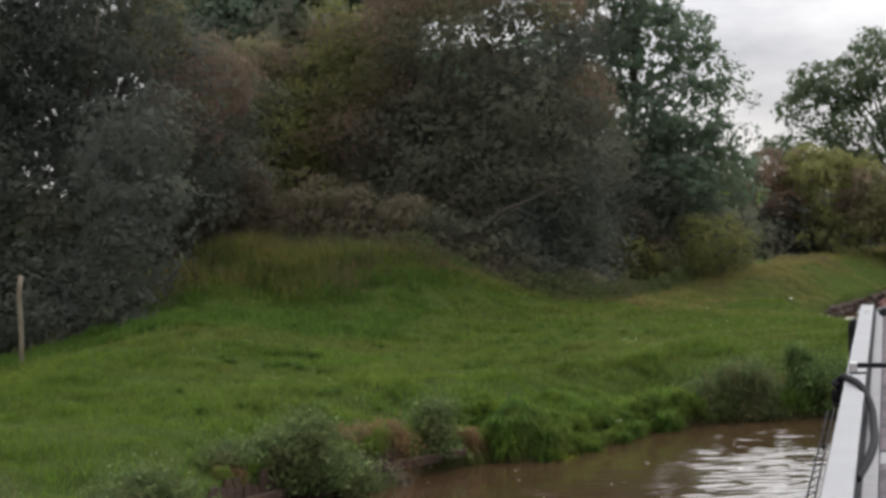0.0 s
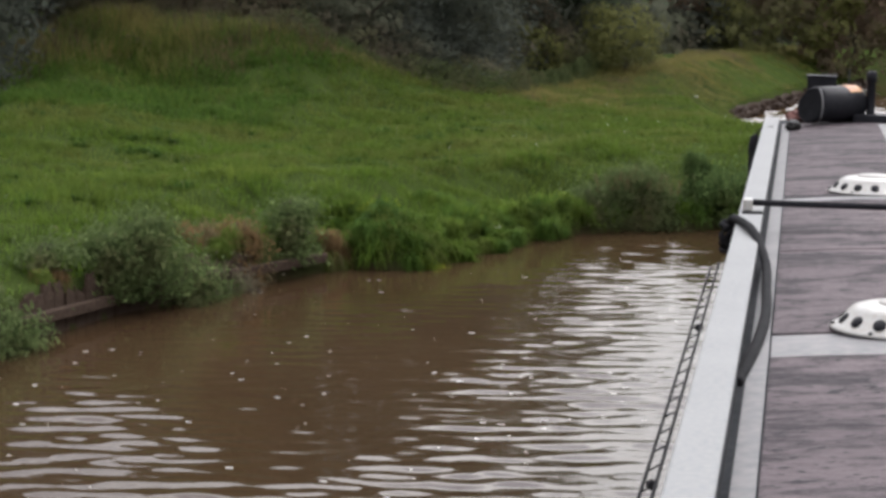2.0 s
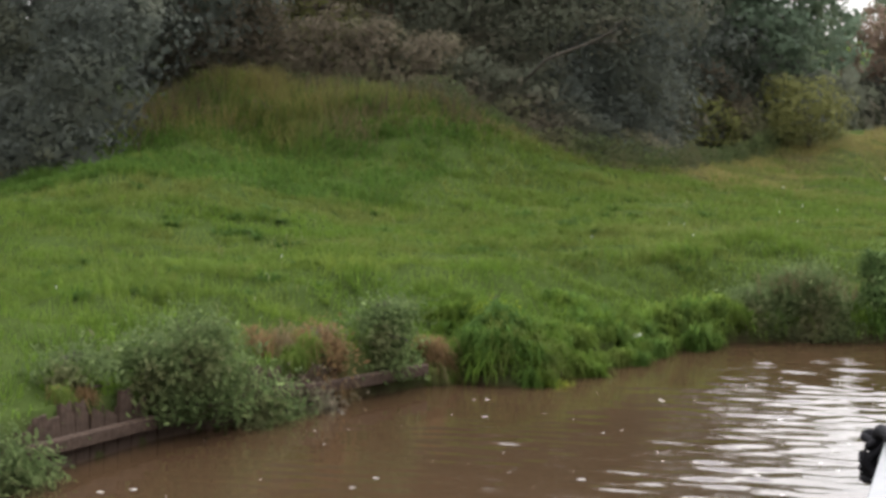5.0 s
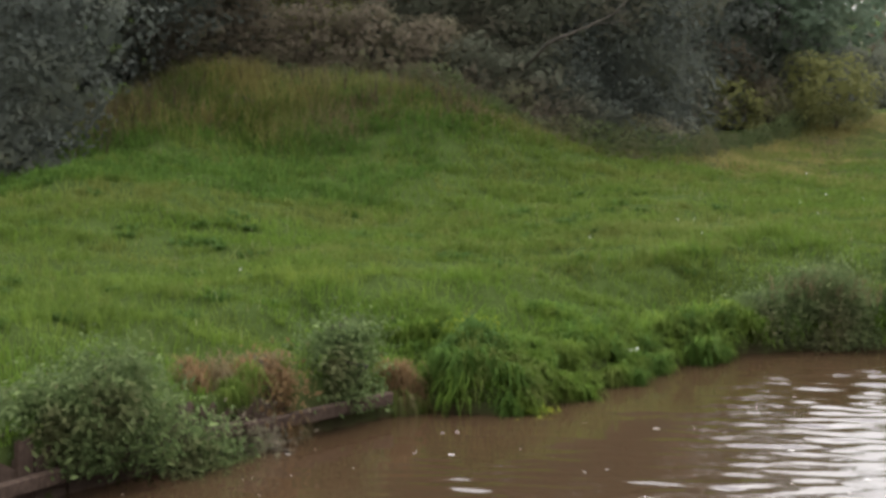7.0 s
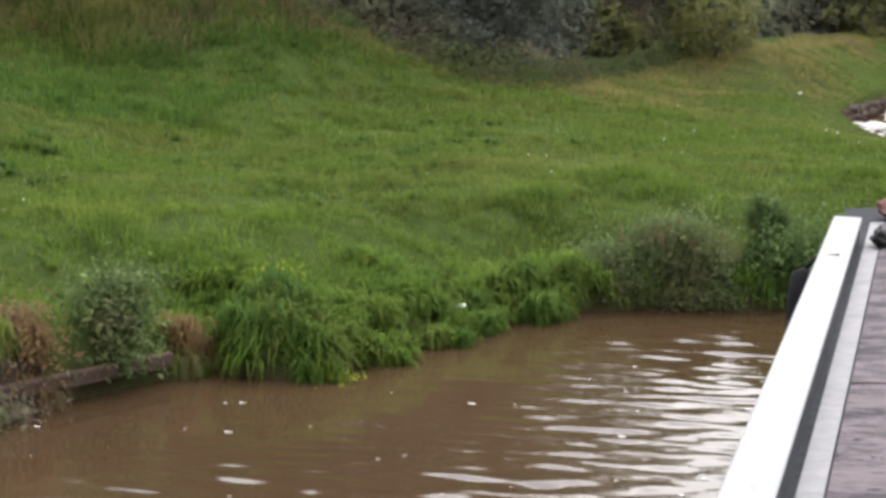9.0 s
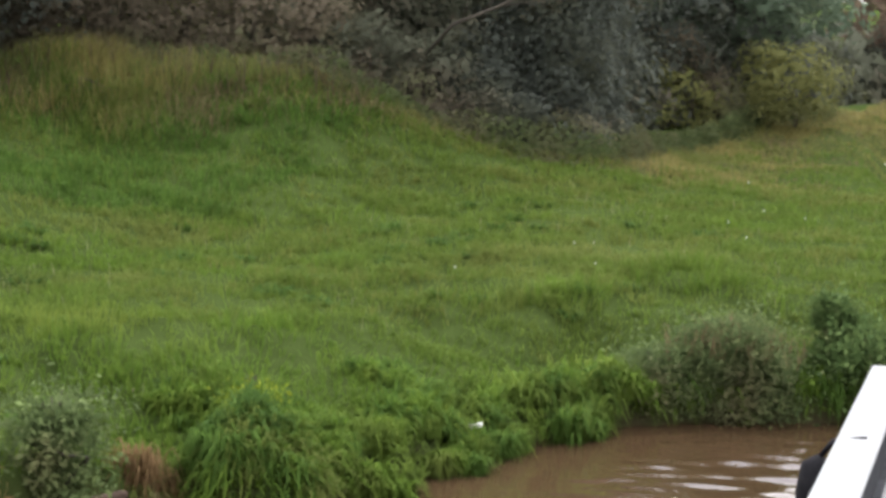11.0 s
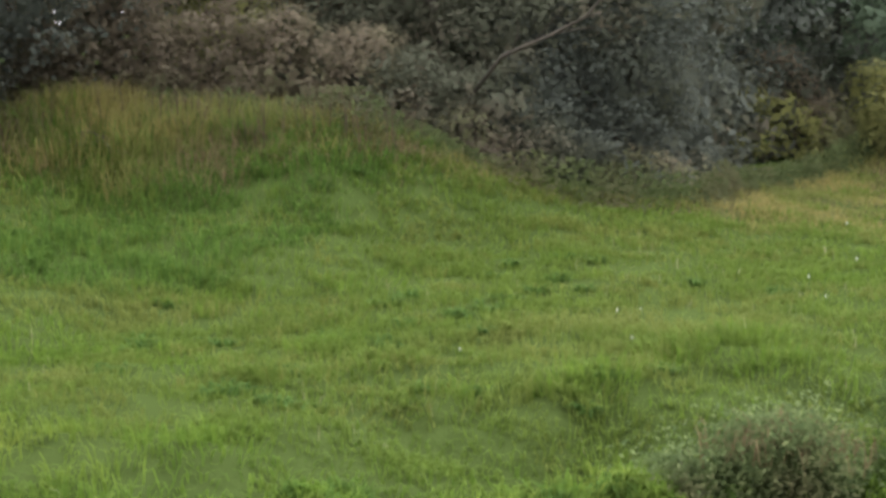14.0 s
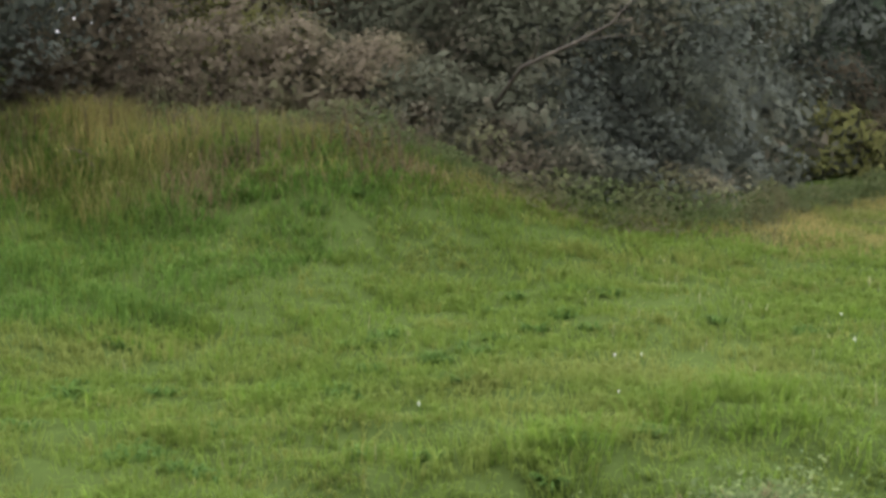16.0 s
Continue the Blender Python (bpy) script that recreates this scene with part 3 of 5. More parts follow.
def core_points(blobs, rng, per_m3=26):
    pts = []
    for cx, cy, cz, rx, ry, rz in blobs:
        k = int(per_m3 * rx * ry * rz * 4)
        d = rng.normal(size=(k, 3))
        d /= np.linalg.norm(d, axis=1)[:, None]
        pts.append(np.array((cx, cy, cz)) + d * (0.66 * rng.random(k) ** 0.4)[:, None] * np.array((rx, ry, rz)))
    return np.concatenate(pts)


def blob_crown(rng, width, depth, z0, z1, n, r0, r1, top_taper=0.5, drop=0.0):
    """Random blobs that fill a crown of that width, depth and height range."""
    out = []
    for i in range(n):
        u = rng.random()
        z = z0 + (z1 - z0) * u
        k = 1 - top_taper * u ** 2
        a, q = rng.uniform(0, 2 * math.pi), math.sqrt(rng.random())
        r = rng.uniform(r0, r1)
        wx, wy = max(width / 2 - 0.85 * r, 0.03), max(depth / 2 - 0.85 * r, 0.03)
        out.append((math.cos(a) * q * wx * k, math.sin(a) * q * wy * k, max(z, r * 0.55 - drop), r, r, r * rng.uniform(0.65, 0.95)))
    return out


def tree(name, x, y, label, category, seed, material, width, depth, z0, z1, n, r0, r1, trunk=0.14, leaf=0.062,
         clumps=11.0, per=56, spread=0.19, stems=1, taper=0.5, group="", core=26, drop=0.0, aspect=0.6):
    rng = np.random.default_rng(seed)
    g = float(land(np.array([x]), np.array([y]))[0])
    t = thing(name, x, y, g, label, category, group)
    blobs = blob_crown(rng, width, depth, z0, z1, n, r0, r1, taper, drop)
    for k in range(stems):
        a = rng.uniform(0, 6.28)
        bx, by = (0.25 * width * math.cos(a), 0.25 * depth * math.sin(a)) if stems > 1 else (0, 0)
        top = z0 + (z1 - z0) * 0.75
        pts = [(bx * 0.4, by * 0.4, -0.15)] + [(bx * (0.4 + 0.6 * u) + rng.normal() * 0.08, by * (0.4 + 0.6 * u) + rng.normal() * 0.08, top * u) for u in (0.2, 0.45, 0.7, 1)]
        part("trunk", tube(pts, [trunk, trunk * 0.85, trunk * 0.65, trunk * 0.4, trunk * 0.12]), "bark", t)
    for b in blobs[::max(1, len(blobs) // 9)]:
        s = Vector((0, 0, max(min(0.3, 0.4 * z1), b[2] * 0.55)))
        e = Vector(b[:3])
        m_ = s.lerp(e, 0.5) + Vector((0, 0, 0.15))
        part("limb", tube([s, m_, e], [trunk * 0.4, trunk * 0.28, trunk * 0.08], 6), "bark", t)
    pts, out = crown_points(blobs, rng, clumps, per, spread, 0.03 - drop)
    size = np.full(len(pts), leaf)
    if core:
        inner = core_points(blobs, rng, core)
        inner = inner[inner[:, 2] > 0.1 - drop]
        out = np.concatenate([out, rng.normal(size=inner.shape)])
        pts, size = np.concatenate([pts, inner]), np.concatenate([size, np.full(len(inner), min(0.22, 0.4 * r0))])
    leaf_mesh("crown", pts, size, material, t, rng, out, aspect)
    return t


def grove(name, x, y, label, category, seed, masses, group="", trunk=0.12, leaf=0.052, dense=335.0, sub=(0.3, 0.55), fill=1.0, core=50.0, rough_=0.35, loose=0.62):
    """A tree or shrub whose boughs are given: masses of (x, y, z, radius, leaf material) in the place's own axes.
    Every mass breaks into sprays of leaves that face outwards and up; each spray is a ragged cushion."""
    rng = np.random.default_rng(seed)
    g = float(land(np.array([x]), np.array([y]))[0])
    t = thing(name, x, y, g, label, category, group)
    base = np.array((x, y, g))
    sprays, kinds = [], []
    for mx, my, mz, mr, mat in masses:
        c = np.array((mx, my, mz)) - base
        n = max(4, int(fill * 9.5 * (mr / np.mean(sub)) ** 2 * 0.42))
        d = rng.normal(size=(n, 3))
        d[:, 1] -= 0.25
        d /= np.linalg.norm(d, axis=1)[:, None]
        q = c + d * (mr * (0.5 + loose * rng.random(n) ** 0.8))[:, None] * np.array((1, 1, 0.9))
        r = rng.uniform(sub[0], sub[1], n) * (0.75 + 0.25 * min(mr, 1.2))
        sprays.append(np.column_stack([q, r])), kinds.extend([mat] * n)
    sp = np.concatenate(sprays)
    kinds = np.array(kinds)
    leaves = {k: [] for k in dict.fromkeys(kinds.tolist())}
    away = np.array((0.25, -0.95, 0.2))
    for i, (qx_, qy_, qz_, r) in enumerate(sp):
        n = int(dense * 4 * math.pi * r * r * 0.62)
        d = rng.normal(size=(n, 3)) + np.array((0, 0, 0.35))
        d /= np.linalg.norm(d, axis=1)[:, None]
        d = d[rng.random(n) < 0.08 + 0.92 * smooth((d @ away + 0.45) / 0.6)]
        wob = 1 + rough_ * (np.sin(5 * d[:, 0] + i) * np.sin(4 * d[:, 1] + 2 * i) * np.sin(6 * d[:, 2] + 3 * i)) + 0.16 * rng.normal(size=len(d))
        pos = np.array((qx_, qy_, qz_)) + d * (r * wob)[:, None] * np.array((1.1, 1.1, 0.72))
        leaves[kinds[i]].append(np.hstack([pos, d]))
    for mat, rows in leaves.items():
        rows = np.concatenate(rows)
        pos, d = rows[:, :3], rows[:, 3:]
        deep = np.zeros(len(pos), bool)
        for mx, my, mz, mr, _ in masses:
            deep |= np.linalg.norm(pos - (np.array((mx, my, mz)) - base), axis=1) < 0.68 * mr
        ok_ = ~deep & (pos[:, 2] > -0.02)
        pos, d = pos[ok_], d[ok_]
        size = np.full(len(pos), leaf)
        if core:
            inner, ways, inner_z = [np.zeros((0, 3))], [np.zeros((0, 3))], [np.zeros(0)]
            for mx, my, mz, mr, m2 in masses:
                if m2 == mat:
                    k = int(core * 4 * math.pi * mr * mr)
                    e = rng.normal(size=(k, 3))
                    e /= np.linalg.norm(e, axis=1)[:, None]
                    inner.append(np.array((mx, my, mz)) - base + e * (mr * rng.uniform(0.6, 0.9, k))[:, None])
                    ways.append(e), inner_z.append(inner[-1][:, 2])
            inner = np.concatenate(inner)
            inner = inner[inner[:, 2] > 0.12]
            ctr = np.concatenate(ways)[np.concatenate(inner_z) > 0.12]
            pos, d = np.concatenate([pos, inner]), np.concatenate([d, ctr / (np.linalg.norm(ctr, axis=1)[:, None] + 1e-6)])
            size = np.concatenate([size, np.full(len(inner), 2.6 * leaf)])
        leaf_mesh("crown", pos, size, mat, t, rng, d, 0.55, 0.3, 0.45)
    top = max(m_[2] for m_ in masses) - g
    lean = np.mean([m_[:2] for m_ in masses], axis=0) - base[:2]
    pts = [(0, 0, -0.15)] + [(lean[0] * u + rng.normal() * 0.06, lean[1] * u + rng.normal() * 0.06, top * 0.85 * u) for u in (0.25, 0.5, 0.75, 1)]
    part("trunk", tube(pts, [trunk, trunk * 0.85, trunk * 0.65, trunk * 0.4, trunk * 0.15]), "bark", t)
    for mx, my, mz, mr, _ in masses:
        e = Vector((mx, my, mz)) - Vector(base)
        s_ = Vector((lean[0] * 0.4, lean[1] * 0.4, max(0.1, 0.5 * e.z)))
        m_ = s_.lerp(e, 0.5) + Vector((rng.normal() * 0.1, rng.normal() * 0.1, 0.1))
        part("limb", tube([s_, m_, e], [trunk * 0.45, trunk * 0.3, trunk * 0.1], 6), "bark", t)
    return t


BT, HW, OK_, AS, YE, RU, BR = "blackthorn", "hawthorn", "oak", "ash", "yellow", "russet", "bramble"
grove("tree", -12.7, 30.4, "dense dark blackthorn tree reaching down to the grass", "tree", 11,
      [(-13.3, 30.6, 5.7, 1.7, BT), (-11.5, 30.5, 4.6, 1.45, BT), (-12.4, 30.1, 4.3, 1.35, BT), (-13.6, 29.9, 4.9, 1.4, BT), (-12.2, 30.2, 5.7, 1.1, BT), (-13.0, 30.2, 2.9, 1.7, BT), (-11.7, 30.4, 2.5, 1.05, BT), (-12.4, 29.8, 1.2, 1.1, BT),
       (-10.35, 30.6, 4.4, 0.95, RU), (-11.1, 30.7, 5.45, 0.6, RU), (-12.2, 30.5, 6.4, 0.8, BT), (-10.5, 30.5, 3.3, 0.85, BT), (-11.7, 29.7, 1.0, 0.75, BT), (-11.7, 27.9, 1.2, 0.75, BT), (-12.0, 27.5, 1.2, 0.9, BT), (-11.7, 28.9, 2.3, 0.8, BT), (-12.5, 29.0, 2.4, 1.1, BT), (-11.5, 28.4, 1.5, 0.5, BT), (-11.1, 28.9, 3.2, 0.7, BT), (-11.4, 27.2, 0.75, 0.5, BT), (-11.0, 27.3, 1.15, 0.5, BT), (-10.8, 27.6, 1.9, 0.55, BT), (-11.0, 26.5, 0.95, 0.5, BT),
       (-10.1, 26.3, 1.1, 0.42, BT), (-9.75, 26.4, 1.85, 0.5, BT), (-10.3, 26.5, 1.6, 0.55, BT), (-9.7, 26.7, 2.7, 0.55, BT), (-10.4, 27.0, 2.5, 0.6, BT), (-9.9, 27.2, 3.5, 0.6, BT), (-10.6, 27.6, 3.3, 0.7, BT), (-11.8, 27.2, 0.7, 0.55, BT),
       (-10.7, 32.2, 2.9, 0.85, BR), (-11.4, 32.6, 3.1, 1.1, BR), (-10.9, 32.6, 3.8, 0.95, HW), (-11.9, 33.6, 3.0, 1.05, BT)])
grove("tree", -14.9, 28.6, "dense dark blackthorn tree in the hedge", "tree", 12,
      [(-14.6, 29.2, 4.3, 1.7, BT), (-14.7, 28.7, 1.9, 1.5, BT), (-15.0, 29.4, 6.4, 1.5, BT), (-13.6, 28.9, 1.2, 0.95, BT), (-16.2, 28.0, 3.4, 1.7, BT)])
grove("tree", -9.9, 34.6, "olive and yellow hawthorn in a gap of the hedge", "tree", 13,
      [(-10.4, 34.4, 3.6, 0.95, YE), (-9.8, 34.0, 2.7, 0.75, YE), (-10.7, 34.6, 4.9, 0.75, RU), (-11.2, 34.6, 2.8, 0.9, HW), (-9.4, 34.9, 4.6, 0.85, YE), (-9.2, 34.6, 5.5, 0.6, YE)])
grove("tree", -7.6, 34.8, "dark hawthorn tree with reddish top above the bank", "tree", 14,
      [(-8.5, 34.5, 4.9, 0.95, RU), (-7.3, 34.7, 4.9, 1.25, HW), (-7.7, 34.3, 3.2, 1.3, HW), (-8.9, 34.4, 3.5, 0.85, RU), (-7.2, 34.8, 6.1, 0.75, RU),
       (-8.1, 34.7, 5.8, 0.65, RU), (-8.2, 34.0, 2.2, 0.8, HW), (-6.9, 33.9, 2.2, 0.9, HW)])
# right-hand boughs wear the darker blackthorn leaves: shade put into leaf colour
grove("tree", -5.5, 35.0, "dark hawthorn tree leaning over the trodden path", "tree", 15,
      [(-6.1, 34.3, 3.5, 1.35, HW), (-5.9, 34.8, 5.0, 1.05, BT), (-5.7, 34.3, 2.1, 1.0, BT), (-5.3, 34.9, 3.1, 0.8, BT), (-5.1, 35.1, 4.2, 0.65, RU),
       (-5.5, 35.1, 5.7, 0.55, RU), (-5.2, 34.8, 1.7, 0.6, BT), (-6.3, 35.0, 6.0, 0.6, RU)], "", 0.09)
grove("tree", -5.3, 41.9, "tall green oak tree with a ragged open outline", "tree", 16,
      [(-6.0, 42.0, 6.7, 1.35, OK_), (-4.9, 41.7, 6.5, 0.85, OK_), (-4.7, 41.5, 5.3, 0.95, OK_), (-4.0, 41.4, 5.5, 0.7, OK_), (-6.4, 42.1, 5.0, 1.3, OK_),
       (-3.9, 41.4, 4.1, 0.85, OK_), (-5.2, 41.7, 3.7, 1.2, OK_), (-4.2, 41.3, 2.9, 1.0, OK_), (-5.8, 41.6, 2.2, 1.2, OK_), (-7.0, 42.2, 7.6, 1.1, OK_),
       (-4.8, 41.9, 7.7, 0.9, OK_), (-3.55, 41.5, 4.9, 0.45, OK_), (-3.35, 41.4, 3.6, 0.45, OK_), (-3.5, 41.9, 2.7, 0.7, OK_), (-3.15, 43.0, 2.7, 0.55, OK_), (-4.4, 42.4, 1.8, 0.9, BT), (-5.9, 42.0, 8.6, 1.0, OK_)], "", 0.1, 0.105, 190, (0.2, 0.42), 0.85, 7, 0.5)
grove("tree", -11.5, 39.5, "tall green oak tree behind the hedge", "tree", 17,
      [(-13.3, 39.5, 6.2, 1.7, OK_), (-11.6, 39.3, 6.4, 1.5, OK_), (-9.9, 39.4, 6.6, 1.4, OK_), (-12.5, 39.4, 4.0, 1.9, OK_), (-9.8, 39.4, 4.0, 1.9, OK_), (-11.2, 39.4, 8.0, 1.5, OK_),
       (-7.8, 39.4, 4.0, 1.7, OK_), (-8.3, 39.5, 7.2, 1.2, OK_), (-8.0, 39.3, 2.0, 1.4, OK_), (-11.2, 39.3, 2.2, 1.6, OK_)], "", 0.2, 0.13, 130, (0.35, 0.6))
grove("tree", 0.4, 63.4, "pale green ash tree with an open airy crown", "tree", 18,
      [(-2.3, 63, 4.9, 0.9, AS), (-1.4, 63.2, 5.6, 0.9, AS), (-0.2, 63, 5.7, 1.2, AS), (1.6, 63, 5.8, 1.5, AS), (-2.4, 63, 3.4, 1.1, AS), (-0.8, 63, 4.2, 1.3, AS),
       (0.6, 63, 3.2, 1.8, AS), (2.8, 63, 3.8, 1.9, AS), (-1.4, 62.8, 2.3, 1.2, AS), (-2.1, 63.1, 5.7, 0.7, AS), (-0.6, 63.2, 6.2, 0.9, AS)], "", 0.12, 0.14, 115, (0.3, 0.55), 0.8, 1.0, 0.5)
grove("tree", 8.0, 70.0, "pale green ash tree beyond the bend", "tree", 19, [(6, 70, 3.4, 2.0, AS), (8.5, 70, 4.2, 2.2, AS), (11, 70, 3.2, 2.2, AS)], "", 0.16, 0.2, 50, (0.4, 0.8))
grove("tree", 14.0, 40.0, "dark green hedge tree on the far side of the canal", "tree", 20, [(14, 38, 3.2, 2.4, OK_), (14.3, 41.5, 3.8, 2.6, OK_), (14, 45, 3, 2.4, OK_)], "", 0.16, 0.2, 40, (0.5, 0.9))
grove("tree", 14.0, 15.0, "dark green hedge tree on the far side of the canal", "tree", 21, [(14, 10, 3.2, 2.4, OK_), (14.3, 15, 3.8, 2.6, OK_), (14, 20, 3, 2.4, OK_)], "", 0.16, 0.2, 40, (0.5, 0.9))
grove("tree", -21.0, 14.0, "dense dark blackthorn tree in the hedge", "tree", 22, [(-21, 9, 3, 2.6, BT), (-20.5, 14, 3.6, 2.8, BT), (-19, 19, 3.2, 2.6, BT), (-18, 23.5, 3.2, 2.4, BT)], "", 0.16, 0.2, 40, (0.5, 0.9))

grove("tree", -5.8, 37.3, "dark hawthorn in the hedge behind the path", "tree", 23,
      [(-5.75, 36.6, 1.7, 0.7, BT), (-5.8, 37.4, 3.1, 0.85, BT), (-6.0, 37.9, 4.3, 0.95, HW), (-5.7, 38.2, 1.6, 0.65, BT), (-5.9, 37.0, 0.9, 0.6, BT)], "", 0.08, 0.08, 230)

# the thick back of the hedge, seen between the trees, and the far hedges
for i, (ax, ay, bx_, by_, zs, mat) in enumerate((
        (-17.0, 31.0, -12.0, 34.5, (1.4, 3.2, 4.8), BT), (-12.5, 35.5, -8.0, 37.0, (1.5, 3.3, 4.8), HW), (-8.5, 37.0, -5.4, 38.5, (1.4, 3.0), HW), (-5.6, 39.5, -4.8, 47.0, (1.3, 2.6), BT),
        (-4.4, 48.0, -1.0, 57.0, (1.3,), HW), (-2.5, 58.0, 5.0, 65.5, (1.4, 2.2), HW), (5.0, 65.0, 16.0, 71.0, (1.4,), HW), (16.0, 71.0, 40.0, 74.0, (1.5,), HW))):
    ln = math.hypot(bx_ - ax, by_ - ay)
    rr = random.Random(200 + i)
    ms = []
    for z_ in zs:
        for k in range(max(2, round(ln / 1.7))):
            u = (k + rr.uniform(0.2, 0.8)) / max(2, round(ln / 1.7))
            ms.append((ax + (bx_ - ax) * u, ay + (by_ - ay) * u, z_ + rr.uniform(-0.2, 0.3), rr.uniform(0.95, 1.35), mat))
    grove("hedge", 0.5 * (ax + bx_), 0.5 * (ay + by_), "thick dark overgrown field hedge behind the trees", "hedge", 200 + i, ms, "field hedges", 0.06, 0.08 if i == 3 else 0.14, 150 if i == 3 else 60, (0.35, 0.6), 0.8, 24 if i == 3 else 10)

# ---------------------------------------------------------------- shrubs of the hedge
SMALL = (0.16, 0.32)
grove("shrub", -3.3, 39.9, "yellowing rounded shrub at the end of the hedge", "shrub", 31, [(-3.3, 39.8, 1.62, 0.5, YE), (-2.98, 40.0, 1.4, 0.38, YE), (-3.6, 39.8, 1.3, 0.42, YE), (-3.75, 40.0, 1.75, 0.34, YE)], "", 0.04, 0.05, 420, SMALL, 1, 60)
grove("shrub", -4.3, 40.6, "olive green shrub at the foot of the hedge", "shrub", 32, [(-4.85, 39.5, 1.3, 0.55, YE), (-5.1, 39.1, 0.9, 0.45, YE), (-4.4, 40.0, 1.25, 0.5, BR), (-4.2, 40.9, 1.1, 0.45, YE), (-5.0, 39.8, 1.9, 0.45, BR)], "", 0.04, 0.05, 420, SMALL, 1, 60)
grove("shrub", -2.2, 51.4, "russet and yellow shrub beyond the meadow", "shrub", 33,
      [(-3.0, 51.4, 2.5, 0.95, RU), (-1.7, 51.4, 2.6, 1.05, YE), (-2.7, 51.0, 1.35, 0.85, BT), (-1.4, 51.0, 1.2, 0.8, YE), (-0.6, 51.6, 2.2, 1.0, RU)], "", 0.06, 0.12, 140, (0.22, 0.45), 1, 9)
grove("shrub", 0.9, 52.2, "russet and yellow shrub beyond the meadow", "shrub", 34,
      [(0.3, 52.0, 1.9, 1.0, YE), (1.4, 52.4, 2.0, 1.0, RU), (0.8, 51.8, 1.0, 0.8, RU), (2.4, 53.0, 1.8, 1.0, YE)], "", 0.06, 0.12, 140, (0.22, 0.45), 1, 9)
HEDGE_SHRUBS = [
    (-11.8, 29.6, BT, 0.7, 1.3), (-10.9, 32.0, BR, 0.5, 2.1), (-10.1, 32.2, BR, 0.5, 2.3), (-9.3, 32.3, BR, 0.55, 2.35), (-8.5, 32.3, BR, 0.5, 2.25),
    (-9.3, 29.7, BR, 0.22, 1.4), (-7.8, 32.3, BR, 0.5, 2.1), (-7.1, 32.3, HW, 0.6, 1.75), (-6.5, 32.5, HW, 0.65, 1.65), (-5.9, 33.0, BT, 0.65, 1.5), (-5.45, 33.6, BT, 0.6, 1.35),
    (-5.3, 34.2, BT, 0.5, 1.15), (-5.5, 35.6, BT, 0.55, 1.2), (-5.8, 37.6, BT, 0.7, 1.3), (-4.9, 43.6, BT, 0.8, 1.3), (-4.4, 46.2, BT, 0.9, 1.3),
    (-4.2, 48.8, BT, 0.9, 1.4), (-13.9, 27.3, BT, 0.9, 1.2), (-15.6, 24.5, BT, 1.1, 1.4)]
for i, (hx_, hy_, hm, hr, hz) in enumerate(HEDGE_SHRUBS):
    what = {BT: "dark dense blackthorn shrub at the foot of the hedge", HW: "dark green hawthorn shrub at the foot of the hedge",
            BR: "brown and olive bramble shrub above the dry grass"}[hm]
    rr = random.Random(50 + i)
    ms = [(hx_ + rr.uniform(-0.2, 0.2), hy_ + 0.15, hz, hr, hm), (hx_ - 0.3, hy_ + 0.1, hz - 0.55 * hr, hr * 0.85, hm),
          (hx_ + 0.35, hy_ + rr.uniform(-0.1, 0.25), hz - 0.6 * hr, hr * 0.8, BR if rr.random() < 0.3 else hm), (hx_ + rr.uniform(-0.4, 0.4), hy_ + 0.3, hz + 0.6 * hr, hr * rr.uniform(0.4, 0.7), hm)]
    grove("shrub", hx_, hy_ + 0.2, what, "shrub", 50 + i, ms, "hedge shrubs", 0.035, 0.042 if hy_ < 34 else 0.08, 520 if hy_ < 34 else 200, SMALL, 0.9, 60, 0.35, 0.6)

branch = thing("dead_branch", -5.94, 31.75, 2.3, "bare grey dead branch sticking out of the hedge", "branch")
part("stem", tube([(-0.5, 0.5, -0.35), (0, 0, 0.05), (0.5, -0.02, 0.25), (0.82, -0.05, 0.4), (1.07, -0.05, 0.66)], [0.022, 0.02, 0.016, 0.011, 0.004], 6), "bark", branch)
for q0, q1 in (((0.3, 0, 0.17), (0.62, -0.1, 0.5)), ((0.5, -0.02, 0.25), (1.0, -0.1, 0.3)), ((0.82, -0.05, 0.4), (1.02, -0.1, 0.42)), ((0.1, 0, 0.09), (0.2, -0.15, 0.4))):
    part("twig", tube([q0, tuple(0.5 * (a_ + b_) + 0.02 for a_, b_ in zip(q0, q1)), q1], [0.009, 0.006, 0.002], 5), "bark", branch)


def shrub(x, y, label, seed, material, width, depth, height, leaf=0.06, clumps=16, per=30, spread=0.1, category="shrub", name="shrub", group="",
          r0=0.22, r1=0.4, n=16, low=0.1, taper=0.45, core=60, drop=0.0, aspect=0.6, stem=0.025):
    return tree(name, x, y, label, category, seed, material, width, depth, low, height - 0.2, n, r0, r1, stem, leaf, clumps, per, spread, 3, taper, group, core, drop, aspect)


